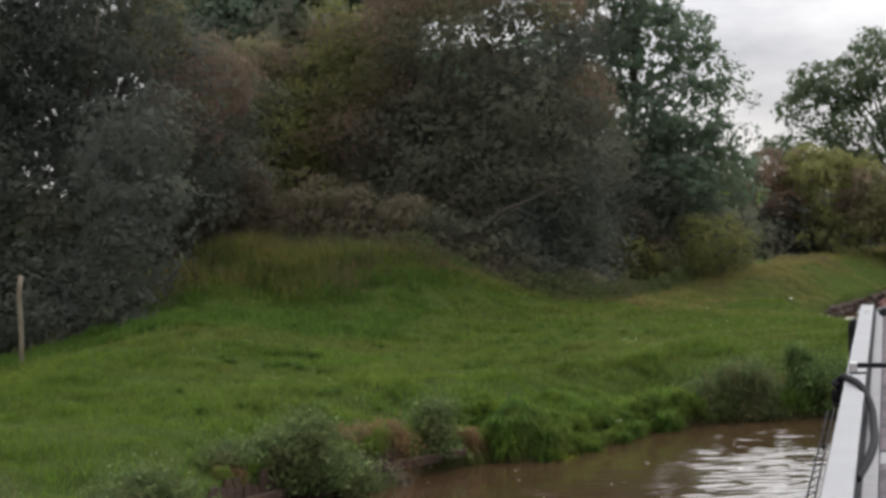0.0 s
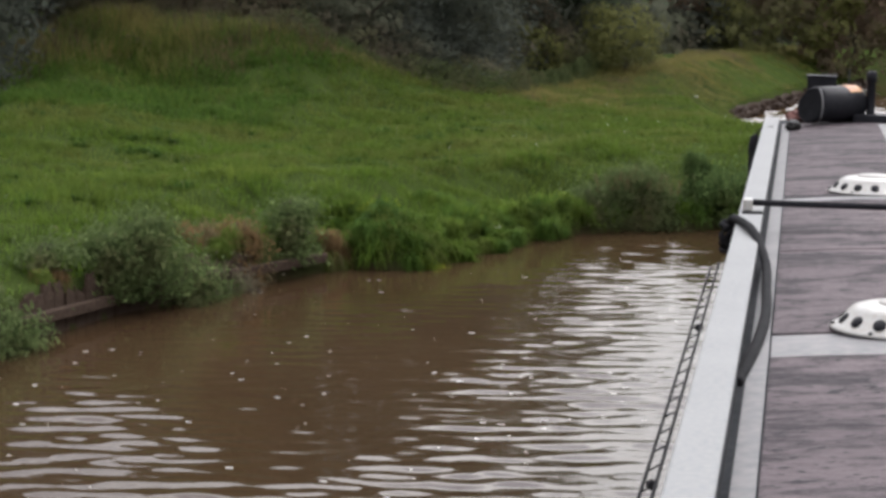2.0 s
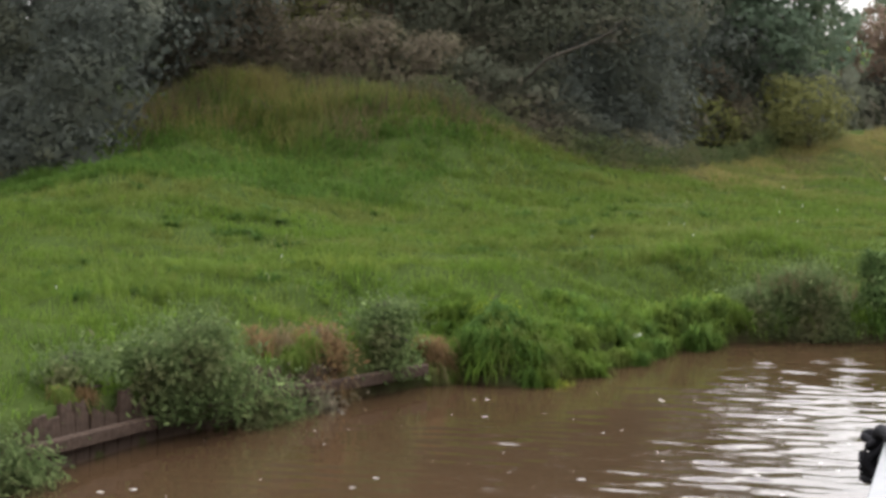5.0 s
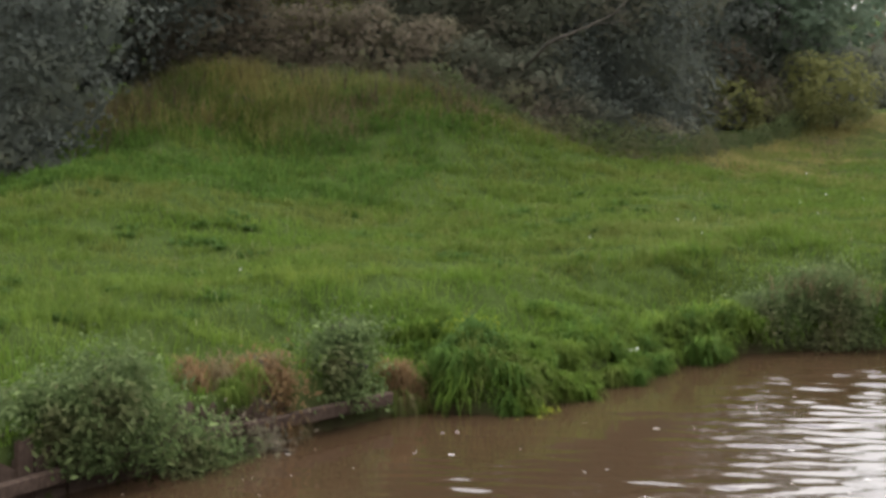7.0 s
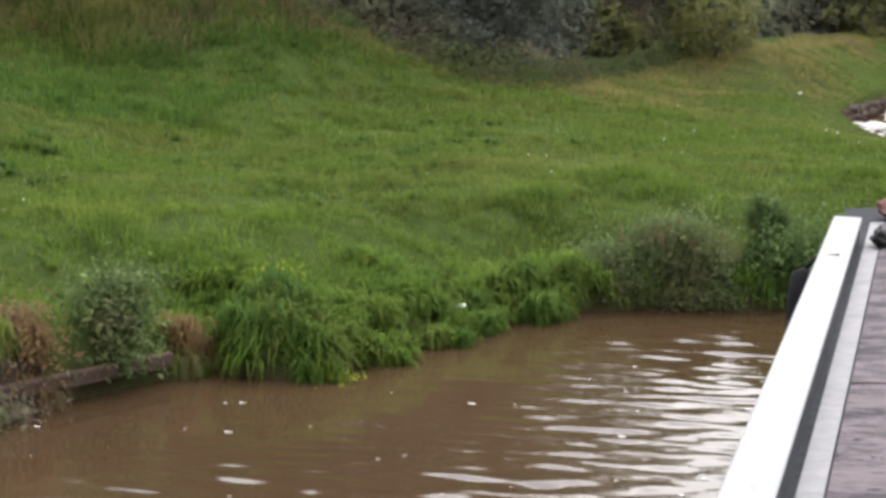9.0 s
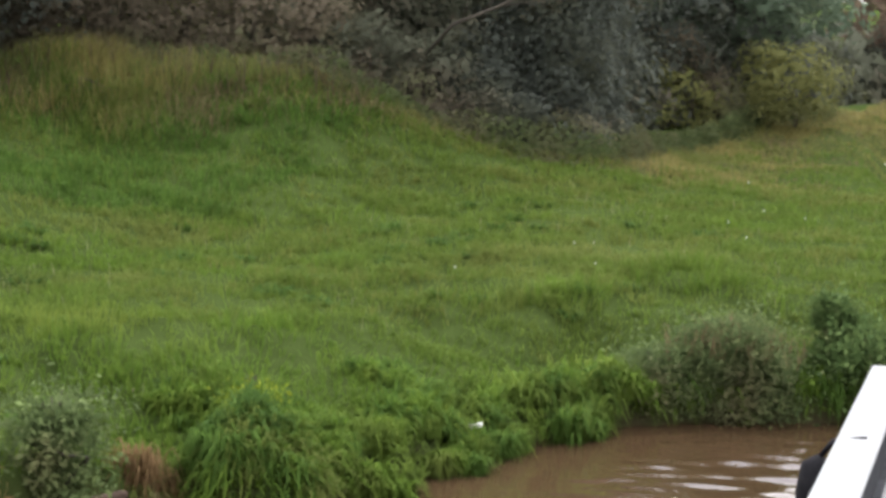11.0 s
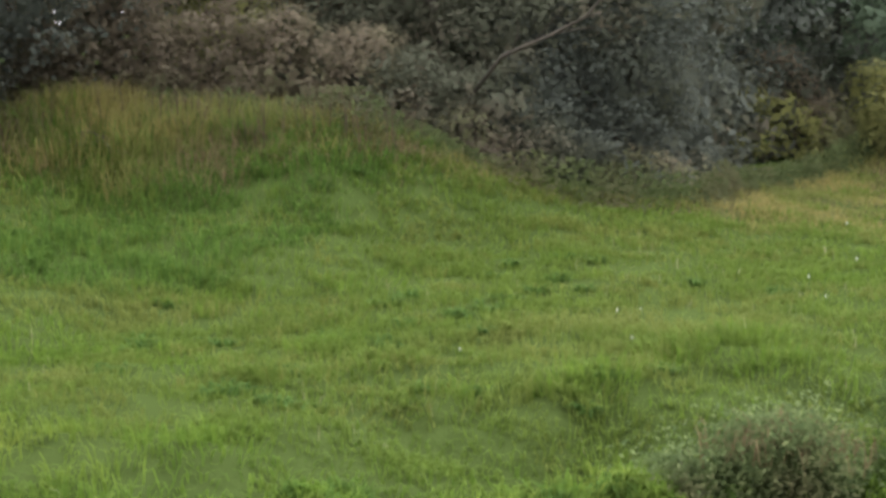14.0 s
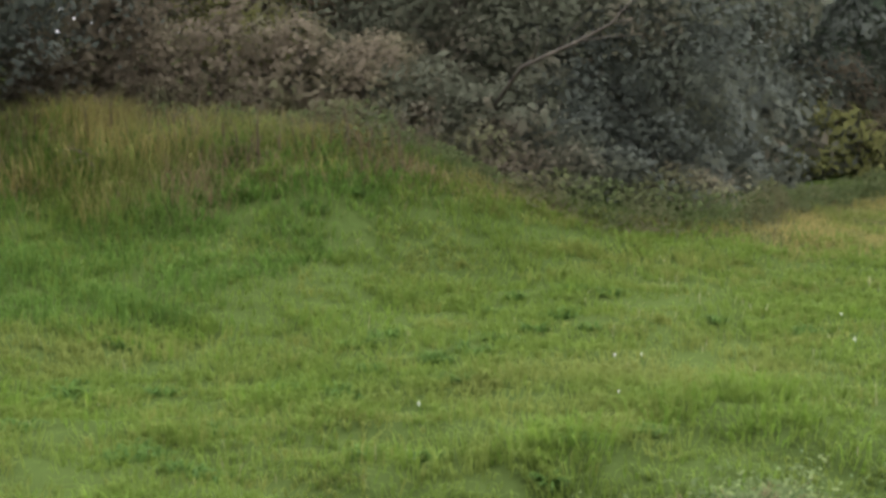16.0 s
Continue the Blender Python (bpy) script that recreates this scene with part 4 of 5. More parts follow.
# ---------------------------------------------------------------- plants along the bank
WEEDS = [
    # x, y, label, material, width, depth, height, radii, blobs, drop
    (-5.95, 12.3, "grey-green weeds hanging over the bank boards", "sage", 0.8, 2.2, 0.55, 0.14, 0.26, 30, 0.25),
    (-5.56, 14.6, "green and brown weeds hanging over the bank boards", "sage", 0.8, 1.4, 0.38, 0.1, 0.2, 30, 0.3),
    (-5.47, 15.4, "leafy green weeds hanging down to the water", "sage", 0.7, 0.85, 0.38, 0.1, 0.18, 28, 0.3),
    (-5.55, 16.6, "low leafy weeds above the bank boards", "sage", 0.4, 0.9, 0.2, 0.05, 0.1, 16, 0.0),
    (-5.1, 17.45, "bushy green mugwort hanging over the bank boards", "sage", 0.8, 0.95, 0.5, 0.1, 0.19, 34, 0.3),
    (-5.22, 17.1, "leafy green mugwort hanging over the bank boards", "sage", 0.5, 0.5, 0.4, 0.09, 0.15, 20, 0.28),
    (-4.85, 18.0, "bushy green mugwort hanging over the bank boards", "sage", 0.75, 0.95, 0.46, 0.1, 0.18, 34, 0.3),
    (-4.66, 18.5, "brown-green withered weeds over the bank boards", "bramble", 0.42, 0.5, 0.32, 0.07, 0.13, 16, 0.28),
    (-4.7, 18.85, "withered brown weeds over the bank boards", "rust", 0.4, 0.6, 0.26, 0.06, 0.11, 14, 0.22),
    (-4.4, 19.45, "silvery grey-green mugwort on the bank edge", "sage", 0.42, 0.6, 0.46, 0.08, 0.15, 24, 0.28),
    (-1.7, 23.6, "grey-green willowherb bush with pale tops at the waterline", "willow", 0.92, 0.7, 0.62, 0.12, 0.22, 46, 0.2),
    (-2.2, 23.4, "low grey-green willowherb bush at the waterline", "willow", 0.66, 0.45, 0.36, 0.08, 0.15, 34, 0.2),
    (-1.9, 23.72, "low green weeds behind the willowherb", "bankleaf", 0.5, 0.4, 0.34, 0.08, 0.14, 18, 0.12),
    (-0.88, 23.95, "dark green bushy weeds on the bank edge", "bankleaf", 0.66, 0.6, 0.56, 0.1, 0.18, 34, 0.2),
    (-1.12, 24.05, "slim tall green weed spire on the bank", "bankleaf", 0.28, 0.26, 0.74, 0.04, 0.09, 24, 0.0),
    (-0.45, 24.3, "dark green leafy weeds at the waterline", "bankleaf", 0.6, 0.6, 0.52, 0.1, 0.2, 30, 0.18),
    (0.7, 25.3, "grey-green leafy weeds at the waterline", "sage", 1.1, 0.8, 0.55, 0.14, 0.26, 26, 0.08),
    (0.3, 38.3, "low green weeds beside the far water", "bankleaf", 1.2, 0.5, 0.3, 0.1, 0.18, 18, 0.0),
    (2.0, 38.4, "low green weeds beside the far water", "bankleaf", 1.4, 0.5, 0.3, 0.1, 0.18, 18, 0.0),
    (-3.27, 20.2, "lime green flowering weed on the bank edge", "lime", 0.26, 0.34, 0.3, 0.04, 0.08, 16, 0.2),
    (-3.9, 20.85, "yellow-green flowering weed in the bank grass", "lime", 0.3, 0.3, 0.24, 0.03, 0.06, 12, 0.0),
]
WISPS = []
for i, (x, y, what, mat, w_, d_, h_, ra, rb, n, dr) in enumerate(WEEDS):
    fine_ = {"willow": (0.029, 80), "sage": (0.038, 50), "bankleaf": (0.036, 46), "lime": (0.03, 30), "bramble": (0.036, 50), "rust": (0.036, 40)}[mat]
    weed = shrub(x, y, what, 70 + i, mat, w_, d_, h_, fine_[0], 26, fine_[1], 0.085 if w_ > 0.35 else 0.045, group="bank weeds", r0=ra * 0.75, r1=rb, aspect=0.42, n=n, low=0.05 - dr, drop=dr, taper=0.3, stem=0.012 if w_ > 0.35 else 0.004)
    if mat in ("willow", "sage", "bankleaf") and h_ > 0.5 and w_ > 0.2 and y > 20:
        r_w = np.random.default_rng(300 + i)
        n = 340 if mat == "willow" else 120
        WISPS.append((weed, (0.24 * r_w.normal(size=n)).clip(-0.46, 0.46) * w_, (0.24 * r_w.normal(size=n)).clip(-0.46, 0.46) * d_, r_w.uniform(0.06, 0.3, n) * (0.6 + h_ * 0.5), h_ * 0.62 - 0.1, r_w))



# ---------------------------------------------------------------- grass
def blades(name, x, y, h, w, lean, material, rng, parent=None, z=None, head=None, droop=0.0):
    """Bent blades of grass: two lengths each, tapering to a point."""
    n = len(x)
    z = land(x, y) - 0.01 if z is None else z
    a = rng.uniform(0, 2 * math.pi, n) if head is None else head + rng.normal(size=n) * 0.9
    c, s = np.cos(a), np.sin(a)
    d = lean * h
    b = np.stack([x, y, z], 1)
    side = np.stack([-s, c, np.zeros(n)], 1) * (w / 2)[:, None]
    mid = b + np.stack([c * d * 0.3, s * d * 0.3, h * 0.62], 1)
    tip = b + np.stack([c * d, s * d, h * (1 - 0.35 * lean - droop)], 1)
    v = np.stack([b - side, b + side, mid + side * 0.8, mid - side * 0.8, tip + side * 0.15, tip - side * 0.15], 1)
    k = (np.arange(n) * 6)[:, None]
    f = np.concatenate([k + np.array([0, 1, 2, 3]), k + np.array([3, 2, 4, 5])])
    return raw(name, v.reshape(-1, 3), f, material, parent)


for weed, wx0, wy0, wh, wz, r_w in WISPS:
    blades("flower_stalk", wx0, wy0, wh, np.full(len(wx0), 0.008), r_w.uniform(0.2, 1.3, len(wx0)), "straw_red" if len(wx0) > 200 else "sage", r_w, weed, wz - 0.35 * (wx0 ** 2 + wy0 ** 2))


def meadow_side(x, y):
    """True on the meadow: dry, and on the canal's side of the hedge foot."""
    hx_ = np.interp(y, HEDGE[:, 1], HEDGE[:, 0])
    return ~inside(x, y, WATER) & (x > hx_ - 0.2)


rng = np.random.default_rng(5)
SWARD = {k: [] for k in ("grass", "lush", "pale", "rank")}
for x0, x1, y0, y1, per in ((-13, -4.0, 13, 19, 24), (-11.5, 0.5, 19, 26.5, 42), (-10.5, 2.0, 26.5, 33.5, 30), (-5, 5, 33.5, 41, 14), (-4.5, 3, 41, 56, 8)):
    n = int((x1 - x0) * (y1 - y0) * per)
    x, y = rng.uniform(x0, x1, n), rng.uniform(y0, y1, n)
    tuft = 1.5 * patches(x, y, 0.8, 11) + 1.7 * patches(x, y, 0.33, 12) - 1.6
    ok = meadow_side(x, y) & (rng.random(n) < np.clip(to_line(x, y, PATHLINE) / 0.9, 0.15, 1))
    x, y, tuft = x[ok], y[ok], tuft[ok]
    dwater = to_line(x, y, np.array(BANK))
    tallness = (0.058 + 0.034 * np.clip(tuft, -0.3, 1.2) + 0.03 * rng.random(len(x))) * np.where((dwater < 2.5) & (y > 32), 0.4, 1.0)
    tallness += (0.1 * smooth((3.4 - dwater) / 2.8) + 0.025) * (y < 32) * rng.random(len(x)) * np.clip(0.45 + 0.9 * tuft, 0.05, 1.5)
    pick = tuft * 0.45 + 1.5 * (patches(x, y, 2.2, 13) - 0.5) + 0.9 * (patches(x, y, 0.5, 14) - 0.5) + rng.normal(size=len(x)) * 0.3 + 0.5 * smooth((24.5 - y) / 4) - 0.25 * smooth((y - 25) / 3)
    # past the mown edge the grass stands longer and darker up to the hedge
    uncut = smooth((y - 24.1 - 0.75 * (x + 9.3)) / 0.7) * smooth((-5.6 - x) / 1.8) * (rng.random(len(x)) < 0.35 + 0.5 * patches(x, y, 0.7, 15)) > 0.5
    tallness = tallness * (1 + 0.35 * uncut)
    for k, sel in (("rank", uncut), ("lush", ~uncut & (pick > 0.5)), ("pale", ~uncut & (pick < -0.52)), ("grass", ~uncut & (pick <= 0.5) & (pick >= -0.52))):
        SWARD[k].append(np.stack([x[sel], y[sel], tallness[sel]], 1))
for k, what in (("grass", "short green meadow grass"), ("lush", "vivid green longer tufts of meadow grass"), ("pale", "paler yellowish tufts of meadow grass"),
                ("rank", "longer dark green uncut grass before the hedge")):
    c = np.concatenate(SWARD[k])
    m = 25
    n = len(c) * m
    a = rng.uniform(0, 2 * math.pi, n)
    rad = np.repeat(rng.uniform(0.09, 0.25, len(c)), m) * np.sqrt(rng.random(n))
    x, y = np.repeat(c[:, 0], m) + rad * np.cos(a), np.repeat(c[:, 1], m) + rad * np.sin(a)
    ok = meadow_side(x, y)
    h = np.repeat(c[:, 2], m) * rng.uniform(0.5, 1.4, n)
    wd = 0.009 + 0.004 * np.clip((y - 20) / 8, 0, 3)
    tagged(blades("meadow_grass", x[ok], y[ok], h[ok], wd[ok], rng.uniform(0.3, 1.4, n)[ok], k, rng, None, None, a[ok]), what, "grass", kind="stuff")

# dark patches of dock and clover among the grass, and pale seed stalks above it
n = 200
cx_, cy_ = rng.uniform(-9.5, 0.3, n), 18.5 + 12.5 * rng.random(n)
keep = meadow_side(cx_, cy_) & (patches(cx_, cy_, 1.6, 17) > 0.42) & (to_line(cx_, cy_, np.array(BANK)) > 0.5)
cx_, cy_ = cx_[keep], cy_[keep]
m = 34
sp = np.repeat(rng.uniform(0.03, 0.11, len(cx_)), m)
a = rng.uniform(0, 2 * math.pi, len(sp))
rad = sp * np.sqrt(rng.random(len(sp)))
x, y = np.repeat(cx_, m) + rad * np.cos(a) * 1.3, np.repeat(cy_, m) + rad * np.sin(a) * 0.8
tagged(blades("broadleaf_weeds", x, y, rng.uniform(0.05, 0.11, len(x)), rng.uniform(0.012, 0.028, len(x)), rng.uniform(0.6, 1.6, len(x)), "dock", rng, None, None, a),
       "dark green patches of dock and clover in meadow", "weeds", kind="stuff")
n = 1500
x, y = rng.uniform(-9.5, 0.5, n), rng.uniform(17.5, 31, n)
keep = meadow_side(x, y) & (rng.random(n) < 1.5 * (patches(x, y, 1.3, 19) - 0.35)) & (to_line(x, y, np.array(BANK)) > 0.6)
x, y = x[keep], y[keep]
tagged(blades("seed_stalks", x, y, rng.uniform(0.07, 0.14, len(x)), np.full(len(x), 0.006), rng.uniform(0.1, 0.9, len(x)), "straw", rng),
       "thin pale seed stalks standing above the grass", "grass", kind="stuff")


def arched(name, x, y, z, reach_, rise_, fall, w, head, material, rng, parent=None):
    """Long blades that rise, arch over and hang: four lengths each, tapering to a point."""
    n = len(x)
    c, s_ = np.cos(head), np.sin(head)
    rows_ = []
    for u, k in ((0, 0.75), (0.3, 1.0), (0.58, 0.9), (0.82, 0.6), (1.0, 0.1)):
        q = np.stack([x + c * reach_ * u ** 1.15, y + s_ * reach_ * u ** 1.15, z + rise_ * 2.4 * u * (1 - 0.58 * u) - fall * u ** 2.2], 1)
        sd = np.stack([-s_, c, np.zeros(n)], 1) * (w * k / 2)[:, None]
        rows_ += [q - sd, q + sd]
    v = np.stack(rows_, 1)
    k = (np.arange(n) * 10)[:, None]
    f = np.concatenate([k + np.array([2 * i, 2 * i + 1, 2 * i + 3, 2 * i + 2]) for i in range(4)])
    return raw(name, v.reshape(-1, 3), f, material, parent, True)


# rank grass hanging over the water's edge, in uneven sheaves
edge = np.array(BANK)
HANG = {k: [] for k in ("grass", "lush", "rank")}
for (ax, ay), (qx, qy) in zip(edge[8:21], edge[9:22]):
    ln = math.hypot(qx - ax, qy - ay)
    nx_, ny_ = (qy - ay) / ln, -(qx - ax) / ln
    for i in range(int(ln * (34 if ay < 23.2 else 14))):
        u, off = rng.random(), -0.5 * rng.random() ** 1.5
        px_, py_ = ax + (qx - ax) * u + nx_ * off, ay + (qy - ay) * u + ny_ * off
        m = int(rng.integers(26, 62))
        size_ = rng.uniform(0.45, 1.25)
        kind_ = ("lush", "lush", "grass", "grass", "rank")[int(rng.integers(5))]
        hd_ = math.atan2(ny_, nx_) + rng.normal() * 0.5
        HANG[kind_].append(np.stack([px_ + rng.normal(size=m) * 0.05, py_ + rng.normal(size=m) * 0.05, hd_ + rng.normal(size=m) * 0.55,
                                     size_ * rng.uniform(0.06, 0.22, m), size_ * rng.uniform(0.06, 0.17, m), size_ * rng.uniform(0.0, 0.3, m) * math.exp(off * 5)], 1))
for k, rows_ in HANG.items():
    q = np.concatenate(rows_)
    q = q[~inside(q[:, 0], q[:, 1], WATER) | (to_line(q[:, 0], q[:, 1], edge) < 0.05)]
    zz = np.maximum(land(q[:, 0], q[:, 1]), 0.1) - 0.02
    tagged(arched("bank_grass", q[:, 0], q[:, 1], zz, q[:, 3], q[:, 4], np.minimum(q[:, 5], zz + q[:, 4]), np.full(len(q), 0.011), q[:, 2], k, rng),
           "rank green grass hanging over the water's edge", "grass", kind="stuff")


def tussock(x, y, label, group, sheaves, r, size, mats, seed, width=0.012, dip=0.0):
    """A clump of grass: sheaves of arching blades leaning outwards, each of its own length and colour."""
    rg = np.random.default_rng(seed)
    z0 = max(0.06, float(land(np.array([x]), np.array([y]))[0]))
    t_ = thing("grass_tussock", x, y, z0 - 0.02, label, "grass tussock", group)
    for i in range(sheaves):
        a0, q0 = rg.uniform(0, 2 * math.pi), r * math.sqrt(rg.random())
        bx, by = q0 * math.cos(a0), q0 * math.sin(a0)
        bz = max(0.02, float(land(np.array([x + bx]), np.array([y + by]))[0])) - z0
        m = int(rg.integers(80, 150))
        k_ = size * rg.uniform(0.55, 1.2)
        hd_ = a0 + rg.normal(size=m) * 0.9
        arched("sheaf", bx + rg.normal(size=m) * 0.03, by + rg.normal(size=m) * 0.03, np.full(m, bz), k_ * rg.uniform(0.1, 0.75, m), k_ * rg.uniform(0.35, 0.95, m),
               k_ * rg.uniform(0.05, 0.75, m) + dip, width * rg.uniform(0.7, 1.4, m), hd_, mats[int(rg.integers(len(mats)))], rg, t_)
    return t_


# the dark clump beside the end of the boards, and the smaller ones along the edge
tussock(-3.82, 20.3, "dark green arching grass tussock over the water", "", 15, 0.24, 0.25, ("rank", "dock", "dock"), 401, 0.009, 0.06)
tussock(-3.5, 20.36, "bright green grass tussock beside the darker one", "", 18, 0.32, 0.2, ("lush", "rank", "lush", "grass"), 402, 0.012, 0.04)
tussock(-3.72, 20.75, "leafy green weeds and grass on the bank top", "", 18, 0.36, 0.16, ("lush", "rank", "lush"), 403, 0.01)
for i, (x, y, r, h) in enumerate(((-3.2, 20.75, 0.2, 0.24), (-3.02, 21.45, 0.2, 0.24), (-2.84, 22.0, 0.18, 0.22), (-2.55, 22.62, 0.2, 0.27), (-2.3, 23.15, 0.15, 0.2), (-3.3, 21.3, 0.2, 0.18),
                                  (-4.3, 20.9, 0.22, 0.2), (-2.75, 22.75, 0.2, 0.2), (-4.75, 20.2, 0.25, 0.16), (-3.6, 22.0, 0.2, 0.15))):
    tussock(x, y, "vivid green grass tussock hanging over the bank edge", "bank tussocks", 12, r, h, ("lush", "rank", "lush", "grass"), 410 + i)
# withered grass hanging over the boards
for i, (x, y, k_, r, h) in enumerate(((-4.14, 20.0, 9, 0.13, 0.26), (-4.72, 18.8, 12, 0.22, 0.27), (-4.86, 18.5, 8, 0.16, 0.24), (-5.62, 15.0, 9, 0.24, 0.24), (-5.5, 16.4, 7, 0.18, 0.2))):
    tussock(x, y, "rust brown withered grass hanging over the boards", "withered tussocks", k_, r, h, ("rust", "rust", "straw_red", "grass"), 430 + i, 0.006, 0.08)

# tall dry grass on the bank below the hedge, and along the path's far side
n = 560000
hx_, hy_ = rng.uniform(-13.0, 1, n), rng.uniform(24.5, 54, n)
hd = to_line(hx_, hy_, HEDGE)
reach = np.interp(hx_, [-12.5, -11.3, -10.9, -9.9, -8.3, -7.5, -6.5, -5, -4.4, -3.5], [0.15, 0.3, 1.4, 3.3, 3.5, 2.8, 1.7, 0.6, 0.9, 2.6])
reach = reach * np.where(hx_ < -5.0, 0.04 + 0.96 * smooth((hy_ - 26.8) / 2.4), 1.0)
patchy = 0.35 + 0.7 * patches(hx_, hy_, 0.9, 23) + 0.45 * (patches(hx_, hy_, 0.35, 24) - 0.5)
on = meadow_side(hx_, hy_) & (rng.random(n) < np.clip(1.3 - hd / reach, 0, 1) ** 1.2 * np.clip(0.1 + 0.8 * patchy, 0.06, 1))
hx_, hy_, hd, patchy, reach = hx_[on], hy_[on], hd[on], patchy[on], reach[on]
tall = (0.11 + 0.21 * smooth((-5.8 - hx_) / 2.6) * smooth((hx_ + 11.6) / 0.8)) * np.clip(1.2 - 0.75 * hd / reach, 0.22, 1.1) * (0.35 + 0.95 * patchy)
red_ = 1.5 * patches(hx_, hy_, 1.1, 25) + 0.8 * patches(hx_, hy_, 0.4, 26) - 1.0 + rng.normal(size=len(hx_)) * 0.25
green_ = 1.3 * hd / reach + rng.normal(size=len(hx_)) * 0.2 + 0.9 * (patches(hx_, hy_, 1.3, 27) - 0.5) + 0.5 * (patches(hx_, hy_, 0.45, 28) - 0.5) - 0.45 * smooth((hx_ + 5.0) / 0.6)
hgt, lean_ = tall * rng.uniform(0.35, 1.25, len(hx_)), rng.uniform(0.3, 1.7, len(hx_))
for m_, sel, what in (("dry", (red_ < 0.5) & (green_ < 0.62), "tall straw-coloured dry grass below the hedge"), ("straw_red", (red_ >= 0.5) & (green_ < 0.62), "tall reddish withered grass and stalks below the hedge"),
                      ("rank", (green_ >= 0.62) & (red_ > 0.35), "longer dark green weeds on the slope below the hedge"),
                      ("grass", (green_ >= 0.62) & (red_ <= 0.35), "longer green grass on the slope below the hedge")):
    tagged(blades("tall_grass", hx_[sel], hy_[sel], hgt[sel], np.full(sel.sum(), 0.008), lean_[sel], m_, rng), what, "grass", kind="stuff")
# nettles and brambles creeping out from the foot of the hedge
n = 26000
u = rng.random(n)
foot = HEDGE[(HEDGE[:, 1] >= 29) & (HEDGE[:, 1] <= 43)]
along = np.concatenate([[0], np.cumsum(np.hypot(*np.diff(foot, axis=0).T))])
x, y = np.interp(u * along[-1], along, foot[:, 0]), np.interp(u * along[-1], along, foot[:, 1])
bulge = patches(x, y, 0.9, 51) * 0.75 + patches(x, y, 0.35, 52) * 0.35
off = rng.normal(size=n) * 0.22
x, y = x + 0.35 * off + 0.25 * bulge - 0.15, y - off - 0.55 * bulge + 0.25
z = land(x, y) + (0.06 + 0.42 * bulge) * rng.random(n) ** 1.3 * np.exp(-(off / 0.4) ** 2)
ways = np.stack([rng.normal(size=n) * 0.5 + 0.2, rng.normal(size=n) * 0.5 - 0.6, 0.5 + rng.random(n)], 1)
weeds = leaf_mesh("hedge_foot_weeds", np.stack([x, y, z], 1), np.full(n, 0.042), "nettle", None, rng, ways, 0.5, 0.4, 0.6)
tagged(weeds, "low green nettles creeping out from under the hedge", "weeds", kind="stuff")
# withered upright stalks of dock and willowherb between dry grass and hedge
n = 2000
x, y = rng.uniform(-11.2, -6.6, n), rng.uniform(26.5, 33.0, n)
keep = meadow_side(x, y) & (to_line(x, y, HEDGE) < 1.3) & (patches(x, y, 0.6, 31) > 0.45)
x, y = x[keep], y[keep]
tagged(blades("withered_stalks", x, y, rng.uniform(0.25, 0.55, len(x)), rng.uniform(0.006, 0.014, len(x)), rng.uniform(0.1, 0.9, len(x)), "stalk", rng),
       "brown withered weed stalks before the hedge", "weeds", kind="stuff")


# ---------------------------------------------------------------- small white flowers and scraps
def flower(x, y, r2, label="small white clover flower in the grass"):
    z = float(land(np.array([x]), np.array([y]))[0])
    r = r2 * 0.22
    f = thing("white_flower", x, y, z, label, "flower", "white flowers in the meadow")
    part("stem", tube([(0, 0, 0), (0.004, 0, 0.05), (0, 0.004, 0.1)], 0.003, 5), "rank", f)
    bm = lathe([(0.0001, 0.09), (r * 0.7, 0.095), (r, 0.11), (r * 0.7, 0.11 + r * 0.7), (0.0001, 0.11 + r * 0.9)], 10)
    for v in bm.verts:
        v.co += Vector((math.sin(v.co.y * 900), math.cos(v.co.x * 700), 0)) * r * 0.12
    part("flower_head", bm, "petal", f)


for x, y, r in ((-6.1, 22.0, 0.022), (-2.4, 30.2, 0.028), (-2.92, 32.9, 0.03), (-1.1, 31.0, 0.03), (-1.0, 31.4, 0.028), (-2.5, 28.6, 0.02), (-0.7, 29.6, 0.024),
                (-3.45, 26.7, 0.018), (-3.3, 26.75, 0.014), (-6.75, 18.9, 0.018),
                (-2.2, 27.6, 0.016), (-3.0, 25.4, 0.015), (-3.9, 24.8, 0.015), (-1.9, 29.2, 0.018)):
    flower(x, y, r)
# the first stands for a white feather, shaped like the two scraps
for x, y, w_ in ((-3.2, 21.55, 0.04), (-2.93, 21.85, 0.045), (-1.98, 39.7, 0.045)):
    z = float(land(np.array([x]), np.array([y]))[0])
    bm = box(-w_, w_, -w_ * 0.5, w_ * 0.5, 0.0, 0.024, 0.008)
    bmesh.ops.subdivide_edges(bm, edges=bm.edges[:], cuts=1)
    for v in bm.verts:
        v.co.z += 0.2 * w_ * math.sin(v.co.x * 40) + 0.05
    ob = put("feather_scrap", bm, "petal")
    ob.location = (x, y, z - 0.03 if w_ > 0.1 else z - 0.06)
    tagged(ob, "small white feather and scrap litter in the grass", "litter", "scraps in the grass")

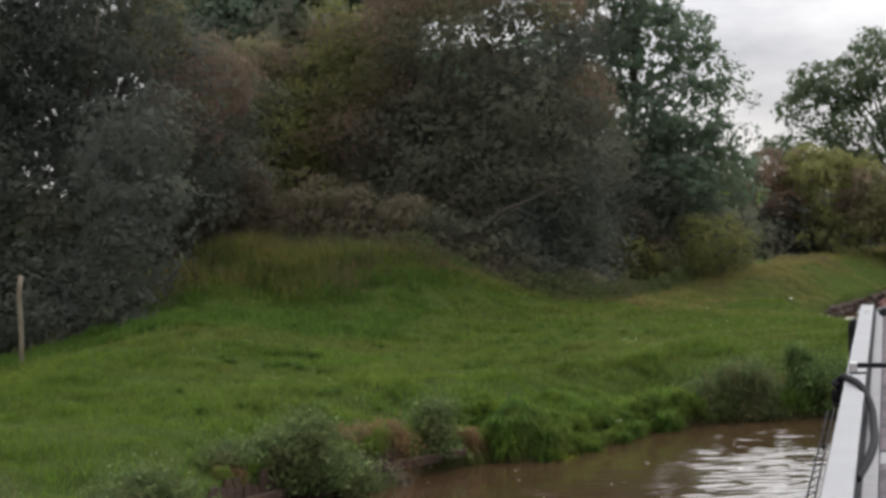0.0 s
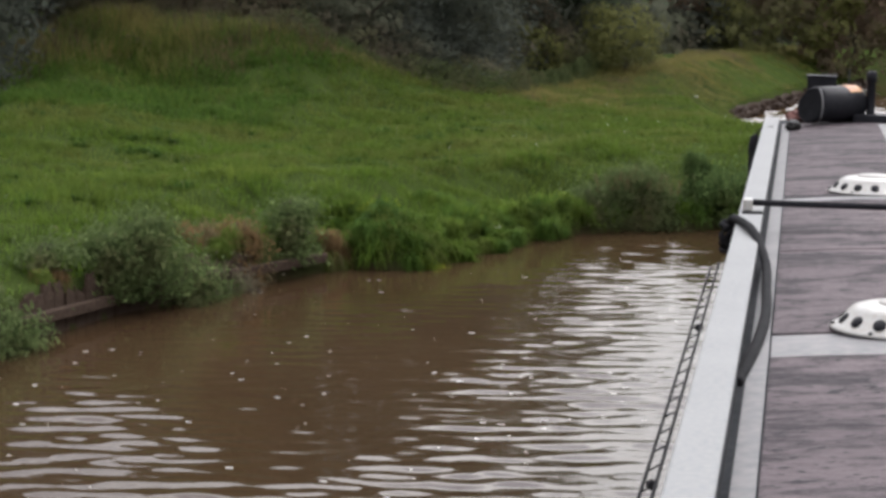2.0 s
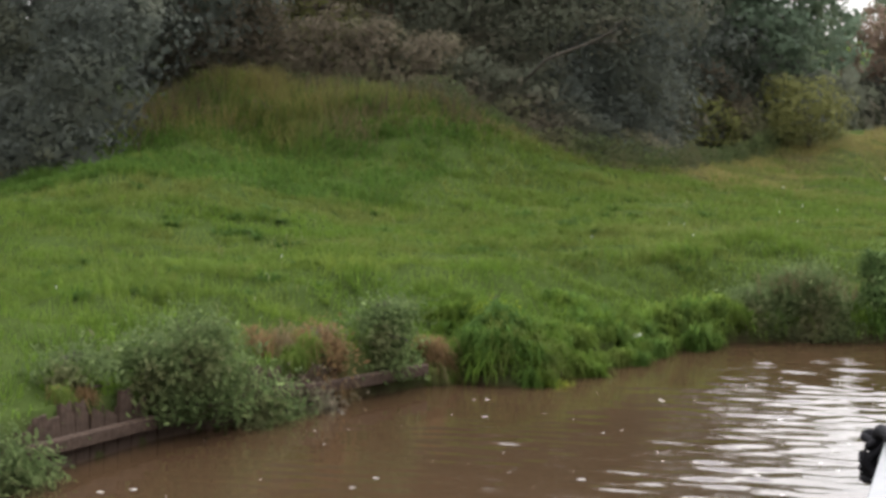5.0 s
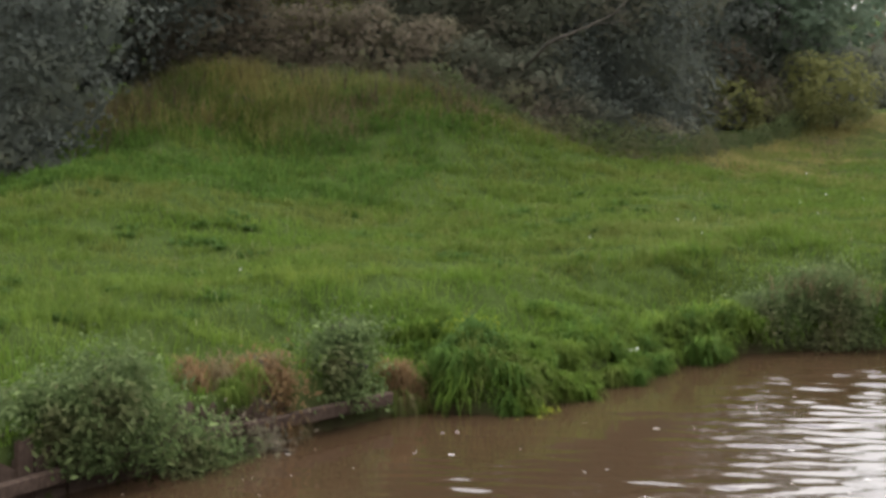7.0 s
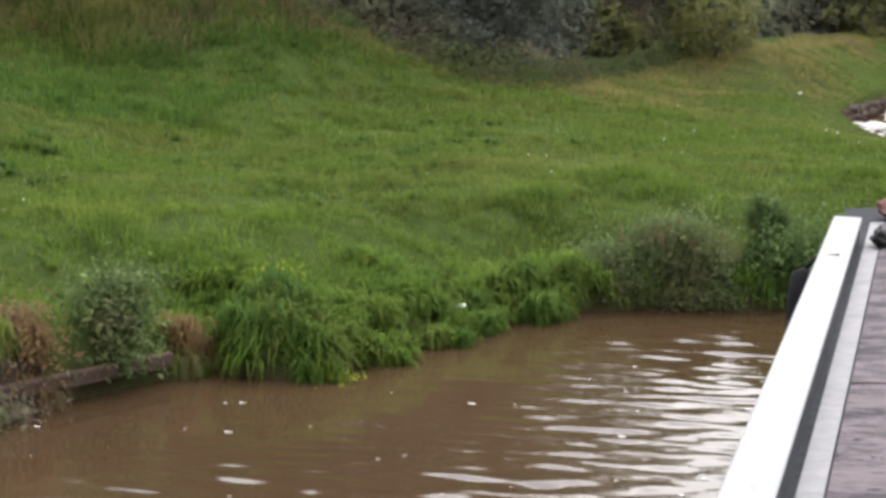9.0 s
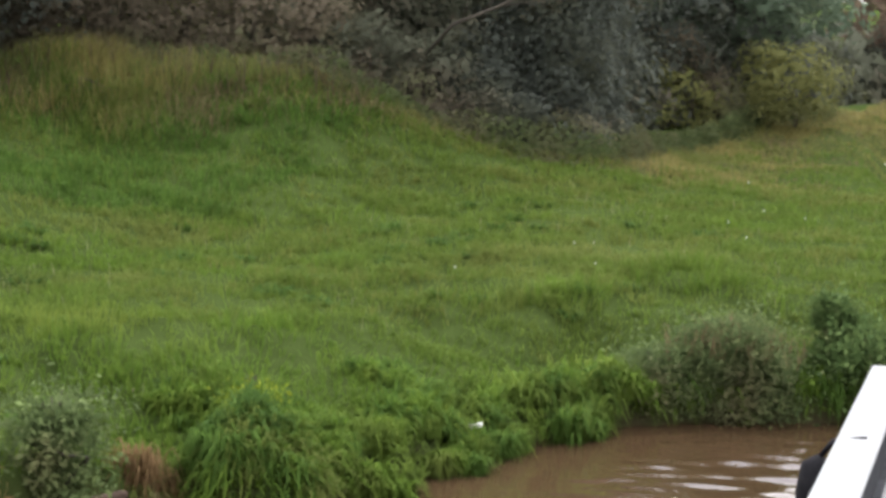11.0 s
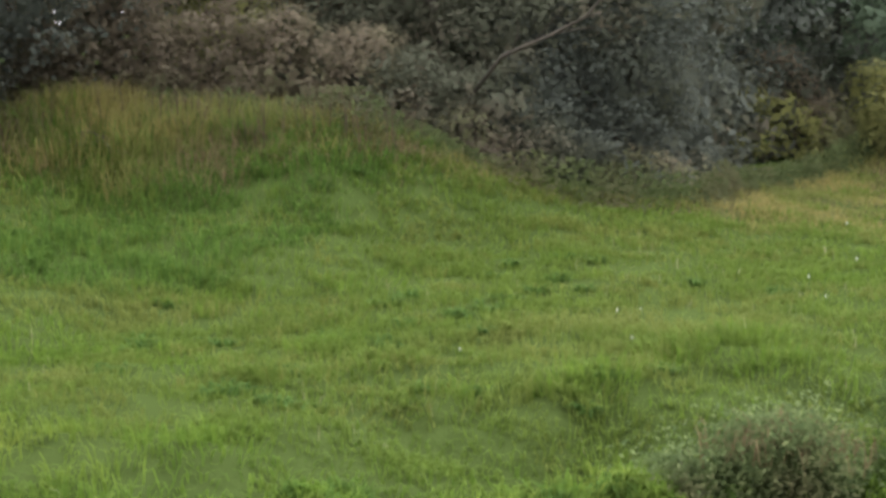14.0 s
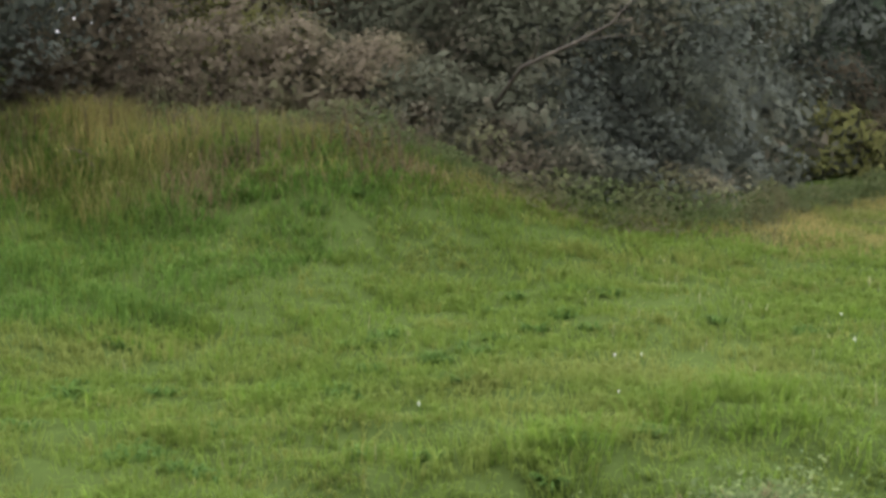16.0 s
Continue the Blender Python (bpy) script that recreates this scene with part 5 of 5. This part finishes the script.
# ---------------------------------------------------------------- bits of foam and down on the water
n = 400
fx, fy = rng.uniform(-5.2, -0.6, n), 6.5 + 15 * rng.random(n) ** 1.5
ok = inside(fx, fy, WATER) & (to_line(fx, fy, np.array(BANK)) > 0.3)
fx, fy = fx[ok], fy[ok]
fz = ripples(fx, fy) + 0.004
fr = 0.002 + 0.0075 * rng.random(len(fx)) ** 2.2
ang = np.linspace(0, 2 * math.pi, 7)[:-1]
fv = np.stack([np.stack([fx + fr * 3.0 * math.cos(a), fy + fr * 1.2 * math.sin(a), fz], 1) for a in ang] + [np.stack([fx, fy, fz + fr * 0.12], 1)], 1)
ff = np.concatenate([np.stack([np.arange(len(fx)) * 7 + k, np.arange(len(fx)) * 7 + (k + 1) % 6, np.arange(len(fx)) * 7 + 6], 1) for k in range(6)])
tagged(raw("foam_specks", fv.reshape(-1, 3), ff, "petal"), "scattered white specks of foam on the water", "foam", kind="stuff")

# ---------------------------------------------------------------- fence post by the hedge
post = thing("fence_post", -10.55, 23.95, float(land(np.array([-10.55]), np.array([23.95]))[0]), "weathered grey wooden fence post before the hedge", "fence post")
bm = tube([(0, 0, -0.3), (0.01, 0, 0.4), (0.0, 0.0, 0.9), (0.035, 0, 1.12)], [0.034, 0.033, 0.032, 0.03], 9)
part("post", bm, "post", post)
for k, (z_, sag) in enumerate(((1.05, 0.05), (0.65, 0.07))):
    part("wire", tube([(0, 0, z_), (-1.2, -0.9, z_ - sag), (-2.6, -2.0, z_)], 0.004, 5), "gutter", post, "rusty fence wire")
post2 = thing("fence_post", -13.15, 21.95, float(land(np.array([-13.15]), np.array([21.95]))[0]), "weathered grey wooden fence post before the hedge", "fence post")
part("post", tube([(0, 0, -0.3), (0, 0.01, 0.5), (0, 0, 1.2)], [0.05, 0.048, 0.043], 9), "post", post2)

# ---------------------------------------------------------------- narrowboat
boat = thing("narrowboat", 0, 0, 0, "long narrowboat with grey panelled roof and white handrails afloat on canal", "boat")
boat.matrix_world = Matrix.Translation((0.025, 7, 0)) @ Matrix.Rotation(radians(0.2), 4, "Z") @ Matrix.Translation((0, -7, 0))
MID = 0.536   # centre line
Y0, Y1 = -4.0, 16.9   # cabin, aft to fore


def loft(sections, bm=None):
    """Skins a row of equal outlines."""
    bm = bm or bmesh.new()
    rows_ = [[bm.verts.new(q) for q in s] for s in sections]
    for a, b in zip(rows_, rows_[1:]):
        for k in range(len(a) - 1):
            bm.faces.new((a[k], a[k + 1], b[k + 1], b[k]))
    for r in (rows_[0], rows_[-1]):
        bm.faces.new(r)
    bmesh.ops.recalc_face_normals(bm, faces=bm.faces)
    return bm


secs = []
for y, w_, top in ((-6.6, 0.25, 0.8), (-6.3, 0.75, 0.8), (-5.2, 1.02, 0.74), (0, 1.04, 0.7), (14, 1.04, 0.7), (18, 1.03, 0.76), (19.8, 0.8, 0.86), (20.9, 0.38, 0.95), (21.3, 0.05, 1.0)):
    secs.append([(MID - w_, y, top), (MID - w_, y, 0.4), (MID - w_ * 0.96, y, -0.5), (MID + w_ * 0.96, y, -0.5), (MID + w_, y, 0.4), (MID + w_, y, top)])
part("hull", loft(secs), "hull", boat, "black steel hull")
for s in (-1, 1):
    bm = loft([[(MID + s * 0.9, y, 0.71), (MID + s * 0.78, y, 1.6), (MID + s * 0.74, y, 1.6), (MID + s * 0.86, y, 0.71)] for y in (Y0, Y1)])
    part("cabin_side", bm, "side", boat, "dark blue cabin side")
part("front_bulkhead", box(MID - 0.74, MID + 0.74, Y1 - 0.05, Y1, 0.71, 1.6), "side", boat)
part("rear_bulkhead", box(MID - 0.74, MID + 0.74, Y0, Y0 + 0.05, 0.71, 1.6), "side", boat)


def camber(x):
    return 1.6 + 0.045 * (1 - ((x - MID) / 0.8) ** 2)


def roof_strip(name, x0, x1, y0, y1, lift, material, label=""):
    n = max(1, int((x1 - x0) / 0.08))
    xs = [x0 + (x1 - x0) * k / n for k in range(n + 1)]
    top = [(x, camber(x) + lift) for x in xs]
    bot = [(x, camber(x) - 0.02) for x in reversed(xs)]
    bm = loft([[(x, y, z) for x, z in top + bot + top[:1]] for y in (y0, y1)])
    return part(name, bm, material, boat, label)


roof_strip("roof", MID - 0.8, MID + 0.8, Y0, Y1, 0.0, "gutter", "dark painted steel roof")
for s in (-1, 1):
    xa, xb = sorted((MID + s * 0.80, MID + s * 0.705))
    # rail sides take the dark roof colour: their shade is painted on
    rail = part("handrail", box(xa + 0.004, xb - 0.004, Y0, 15.84, 1.585, 1.688, 0.006, 2), "gutter", boat, "steel handrail with shade painted dark on its sides")
    part("rail_top", box(xa, xb, Y0, 15.85, 1.686, 1.7, 0.006, 2), "white", rail, "white painted handrail top")
    xa, xb = sorted((MID + s * 0.69, MID + s * 0.64))
    roof_strip("border_band", xa, xb, Y0, 16.4, 0.004, "band", "pale painted border line")
roof_strip("border_band", 0.475, 0.565, Y0, 16.4, 0.004, "band", "pale painted border line")
seams = [-3.9, -2.0, 0.0, 2.0, 3.9, 5.6, 7.4, 7.74, 9.54, 11.26, 11.42, 13.4, 15.45, 16.4]
for a, b in zip(seams, seams[1:]):
    wide = b - a < 0.5
    for x0, x1 in ((-0.098, 0.473), (0.567, 1.17)):
        if wide:
            roof_strip("cross_band", x0, x1, a + 0.004, b - 0.004, 0.005, "band", "pale painted band across the roof")
        else:
            roof_strip("roof_panel", x0, x1, a + 0.012, b - 0.012, 0.008, "roof", "wet grey textured roof panel")
            roof_strip("seam_line", x0, x1, b - 0.011, b + 0.003, 0.005, "band")


def vent(x, y):
    v = new("mushroom_vent")
    v.parent = boat
    v.location = (x, y, camber(x) + 0.006)
    v["label"] = "white domed roof vent with round holes"
    body = part("body", lathe([(0.205, 0.0), (0.205, 0.006), (0.19, 0.009), (0.15, 0.053), (0.14, 0.06), (0.12, 0.066), (0.06, 0.071), (0.0001, 0.072)], 40), "vent", v)
    part("cap", lathe([(0.075, 0.068), (0.07, 0.076), (0.03, 0.08), (0.0001, 0.081)], 28), "vent", v, "cream centre cap")
    # black discs on the closed body stand for the shade inside the openings
    for k in range(14):
        a = 2 * math.pi * (k + 0.5) / 14
        m = (Matrix.Rotation(a, 4, "Z") @ Matrix.Translation((0.1715, 0, 0.0305)) @ Matrix.Rotation(radians(48), 4, "Y"))
        part("hole_disc", lathe([(0.0001, -0.004), (0.019, -0.004), (0.019, 0.0015), (0.0001, 0.0015)], 14, None, m), "black", v, "black disc painted for a vent opening's dark inside")
    for k in range(6):
        a = 2 * math.pi * k / 6
        part("screw", lathe([(0.007, 0.008), (0.006, 0.013), (0.0001, 0.014)], 8, None, Matrix.Translation((0.197 * math.cos(a), 0.197 * math.sin(a), 0))), "gutter", v)


vent(0.262, 7.8)
vent(0.3, 11.6)
vent(0.23, 3.6)

# things that lie on the roof, placed with the boat
B = boat.matrix_world


def on_boat(name, x, y, z, label, category, group=""):
    t = thing(name, 0, 0, 0, label, category, group)
    t.matrix_world = B @ Matrix.Translation((x, y, z))
    return t


pole = on_boat("boat_pole", -0.22, 10.2, 1.7, "slim black pole lying across the roof on handrails", "pole")
part("shaft", tube([(0.0, 0, 0.03), (0.8, -0.01, 0.025), (1.6, -0.03, 0.025)], 0.013, 10), "black", pole)
part("bracket", box(-0.03, 0.008, -0.035, 0.035, 0.0, 0.045, 0.006), "vent", pole, "white clamp block")
part("strap", box(-0.03, 0.05, -0.14, -0.11, 0.001, 0.008, 0.002), "rubber", pole)

hose = on_boat("hose", 0, 0, 0, "thick black hose draped over the white handrail", "hose")
HP = [(-0.3, 9.84, 1.69), (-0.29, 9.81, 1.706), (-0.275, 9.75, 1.711), (-0.245, 9.62, 1.712), (-0.212, 9.42, 1.713), (-0.178, 9.2, 1.69), (-0.15, 8.92, 1.65), (-0.142, 8.55, 1.628),
      (-0.136, 8.2, 1.627), (-0.138, 7.9, 1.627), (-0.152, 7.55, 1.622), (-0.172, 7.25, 1.618), (-0.19, 7.05, 1.612)]
cr = []
for i in range(len(HP) - 1):
    p0, p1, p2, p3 = (Vector(HP[min(max(i + k, 0), len(HP) - 1)]) for k in (-1, 0, 1, 2))
    for u in (0, 0.25, 0.5, 0.75):
        cr.append(0.5 * ((2 * p1) + (-p0 + p2) * u + (2 * p0 - 5 * p1 + 4 * p2 - p3) * u * u + (-p0 + 3 * p1 - 3 * p2 + p3) * u ** 3))
part("tube", tube([(q_[0] + 0.014, q_[1], q_[2] + 0.004) for q_ in cr + [HP[-1]]], 0.0155, 12), "rubber", hose)
coil = on_boat("rope_coil", -0.3, 9.9, 1.63, "dark coil of rope hung outside the handrail", "rope")
for k in range(3):
    pts = [(0.02 * math.sin(3 * a + k) + 0.012 * (k % 2), (0.035 + 0.005 * k) * math.cos(a), (0.045 + 0.006 * k) * math.sin(a)) for a in [2 * math.pi * q / 24 for q in range(25)]]
    part("loop", tube(pts, 0.011, 7), "rubber", coil)

ladder = on_boat("side_line", -0.28, 4.2, 1.66, "thin black double line with ties along the cabin edge", "rope")
for dx, dz in ((-0.036, -0.012), (-0.008, 0.004)):
    part("line", tube([(dx + 0.002 * math.sin(q), q, dz) for q in np.linspace(0, 4.7, 20)], 0.0036, 6), "rubber", ladder)
for q in np.arange(0.05, 4.7, 0.17):
    part("tie", tube([(-0.036, q, -0.012), (-0.008, q + 0.004, 0.004)], 0.002, 5), "rubber", ladder)
for q in (1.6, 3.4):
    part("knot", lathe([(0.0001, -0.012), (0.011, -0.006), (0.011, 0.006), (0.0001, 0.012)], 8, None, Matrix.Translation((-0.014, q, 0.0))), "rubber", ladder)

scuttle = on_boat("coal_scuttle", 0.17, 16.2, camber(0.17) + 0.012, "black metal coal scuttle with red patch lying on its side", "coal scuttle")
turn = Matrix.Translation((0, 0, 0.125)) @ Matrix.Rotation(radians(46), 4, "Z") @ Matrix.Rotation(radians(90), 4, "Y")
bm = lathe([(0.1, -0.2), (0.105, -0.21), (0.12, -0.18), (0.122, 0.2), (0.112, 0.21), (0.0001, 0.21)], 32)
for v in bm.verts:
    if v.co.z < -0.15:
        v.co.z += -0.35 * v.co.x
inner = lathe([(0.1, -0.2), (0.108, -0.1), (0.108, 0.18), (0.0001, 0.19)], 32)
for v in inner.verts:
    if v.co.z < -0.15:
        v.co.z += -0.35 * v.co.x
bmesh.ops.transform(bm, matrix=turn, verts=bm.verts)
part("body", bm, "black", scuttle)
bmesh.ops.transform(inner, matrix=turn, verts=inner.verts)
part("lining", inner, "hull", scuttle)
bm = bmesh.new()
for a0, a1, z0, z1, up in ((-3.6, -2.3, 0.08, 0.2, 0.0008),):
    grid = [[bm.verts.new(turn @ Vector(((0.1226 + up) * math.cos(a0 + (a1 - a0) * k / 10), (0.1226 + up) * math.sin(a0 + (a1 - a0) * k / 10), z_))) for k in range(11)] for z_ in (z0, z1)]
    for k in range(10):
        bm.faces.new((grid[0][k], grid[0][k + 1], grid[1][k + 1], grid[1][k]))
part("painted_panel", bm, "red", scuttle, "faded red and cream painted panel")
part("handle", tube([turn @ Vector((0.122 * math.cos(a), 0.122 * math.sin(a), -0.15 - 0.16 * abs(math.sin(a * 1.0)) * 0.4)) for a in np.linspace(-2.6, 0.4, 14)], 0.005, 7), "band", scuttle, "bare metal wire handle")
part("foot", lathe([(0.09, 0.21), (0.1, 0.212), (0.1, 0.24), (0.09, 0.242)], 32, None, turn), "black", scuttle)

crate = on_boat("storage_box", 0.105, 16.72, camber(0.105), "small black box standing on the cabin roof", "box")
part("body", box(-0.1, 0.1, -0.07, 0.07, 0.0, 0.29, 0.01), "black", crate)
part("lid", box(-0.105, 0.105, -0.075, 0.075, 0.29, 0.31, 0.006), "black", crate)
rod = on_boat("antenna", 0.285, 16.6, camber(0.285), "thin dark antenna rod on the cabin roof", "antenna")
part("rod", tube([(0, 0, 0), (0.004, 0, 0.18), (0.0, 0, 0.35)], [0.007, 0.005, 0.004], 8), "black", rod)
part("foot", lathe([(0.025, 0), (0.025, 0.012), (0.008, 0.02)], 12), "black", rod)
flue = on_boat("flue_pipe", 0.43, 16.3, camber(0.43), "slim black upright flue pipe on the roof", "flue pipe")
part("pipe", lathe([(0.04, 0), (0.04, 0.02), (0.03, 0.03), (0.028, 0.27), (0.036, 0.28), (0.034, 0.34), (0.02, 0.35), (0.02, 0.28)], 20), "black", flue)
part("base", box(-0.12, 0.2, -0.1, 0.1, 0.0, 0.06, 0.012), "black", flue)


def bundle(name, x, y, z, sx, sy, sz, material, label, category, seed):
    r = random.Random(seed)
    bm = bmesh.new()
    bmesh.ops.create_icosphere(bm, subdivisions=4, radius=1)
    for v in bm.verts:
        q = noise.noise(v.co * 2.2 + Vector((seed, 0, 0))) * 0.35 + noise.noise(v.co * 6 + Vector((0, seed, 0))) * 0.12
        v.co *= 1 + q
        v.co = Vector((v.co.x * sx, v.co.y * sy, max(-0.8, v.co.z) * sz + 0.8 * sz))
    for f in bm.faces:
        f.smooth = True
    ob = put(name, bm, material)
    ob.matrix_world = B @ Matrix.Translation((x, y, z))
    return tagged(ob, label, category)


bundle("folded_cloth", -0.08, 15.75, camber(-0.08), 0.05, 0.09, 0.04, "hull", "dark crumpled cloth beside the white handrail", "cloth", 3)
bundle("folded_cloth", 0.0, 16.5, camber(0.0), 0.13, 0.12, 0.05, "cloth", "crumpled reddish brown cloth on the cabin roof", "cloth", 7)
fender = on_boat("fender", -0.3, 14.9, 1.5, "black rubber fender hung over the cabin side", "fender")
part("body", lathe([(0.0001, -0.16), (0.035, -0.14), (0.045, -0.08), (0.045, 0.08), (0.035, 0.14), (0.0001, 0.16)], 20), "rubber", fender)
part("cord", tube([(0, 0, 0.15), (0.03, 0, 0.19), (0.1, 0, 0.2)], 0.006, 6), "black", fender)

# ---------------------------------------------------------------- stone edging of the second reach
edging = thing("stone_edging", -1.0, 44.0, 0.0, "low brown stone edging along the far water", "stone edging")
rng2 = random.Random(9)
EDGE2 = [(-1.42, 40.7), (-1.02, 43.1), (-0.1, 48.0), (1.4, 54)]
stone_meshes = []
for k in range(6):
    bm = box(-0.15, 0.15, -0.12, 0.12, -0.09, 0.09, 0.03, 1)
    for v in bm.verts:
        v.co += Vector((rng2.uniform(-1, 1), rng2.uniform(-1, 1), rng2.uniform(-1, 1))) * 0.025
    me = bpy.data.meshes.new("stone")
    bm.to_mesh(me)
    bm.free()
    me.materials.append(MAT["stone"])
    stone_meshes.append(me)
for (ax, ay), (qx, qy) in zip(EDGE2, EDGE2[1:]):
    ln = math.hypot(qx - ax, qy - ay)
    for i in range(int(ln / 0.27)):
        u = (i + 0.5) * 0.27 / ln
        for row, z_ in ((0, 0.02), (1, 0.1)):
            ob = new("stone", rng2.choice(stone_meshes))
            ob.parent = edging
            ob.location = (ax + (qx - ax) * u + 1.0 + 0.05 - 0.06 * row, ay + (qy - ay) * u - 44.0 + 0.1 * row, z_ + rng2.uniform(-0.04, 0.04))
            ob.rotation_euler = (rng2.uniform(-0.2, 0.2), rng2.uniform(-0.2, 0.2), rng2.uniform(0, 6.28))

# ---------------------------------------------------------------- timber boards along the bank
revet = thing("bank_boarding", -5.2, 17.0, 0.0, "rotting brown timber boards and waling along the bank", "bank boarding")
rng3 = random.Random(4)
LINE = [(-6.5, 6.0), (-5.72, 13), (-5.45, 15.6), (-5.2, 17.1), (-4.72, 18.4), (-4.2, 19.75)]
board_meshes = []
for k in range(5):
    bm = box(-0.07, 0.07, -0.014, 0.014, -0.45, 0.27 + 0.02 * k, 0.004, 1)
    for v in bm.verts:
        if v.co.z > 0.2:
            v.co.z += rng3.uniform(-0.07, 0.04)
        v.co.x += rng3.uniform(-0.006, 0.006)
    me = bpy.data.meshes.new("board")
    bm.to_mesh(me)
    bm.free()
    me.materials.append(MAT["timber"])
    board_meshes.append(me)
for (ax, ay), (qx, qy) in zip(LINE, LINE[1:]):
    ln = math.hypot(qx - ax, qy - ay)
    ang = math.atan2(qy - ay, qx - ax)
    nx_, ny_ = (qy - ay) / ln, -(qx - ax) / ln
    for i in range(int(ln / 0.15)):
        u = (i + 0.5) * 0.15 / ln
        if ay > 18 and u > 0.35:
            continue
        ob = new("board", rng3.choice(board_meshes))
        ob.parent = revet
        ob.location = (ax + (qx - ax) * u + nx_ * 0.03 + 5.2, ay + (qy - ay) * u + ny_ * 0.03 - 17.0, rng3.uniform(-0.03, 0.02))
        ob.rotation_euler = (rng3.uniform(-0.05, 0.05), rng3.uniform(-0.02, 0.02), ang + rng3.uniform(-0.04, 0.04))
    k = max(1, round(ln / 1.4))
    for i in range(k):
        bm = box(-ln / k / 2 + 0.015, ln / k / 2 - 0.015, -0.03, 0.03, -0.042, 0.042, 0.008, 1)
        u = (i + 0.5) / k
        ob = part("waling", bm, "timber", revet, "horizontal waling beam")
        ob.location = (ax + (qx - ax) * u + nx_ * 0.085 + 5.2, ay + (qy - ay) * u + ny_ * 0.085 - 17.0, 0.15 + rng3.uniform(-0.02, 0.02))
        ob.rotation_euler = (0, rng3.uniform(-0.03, 0.03), ang)
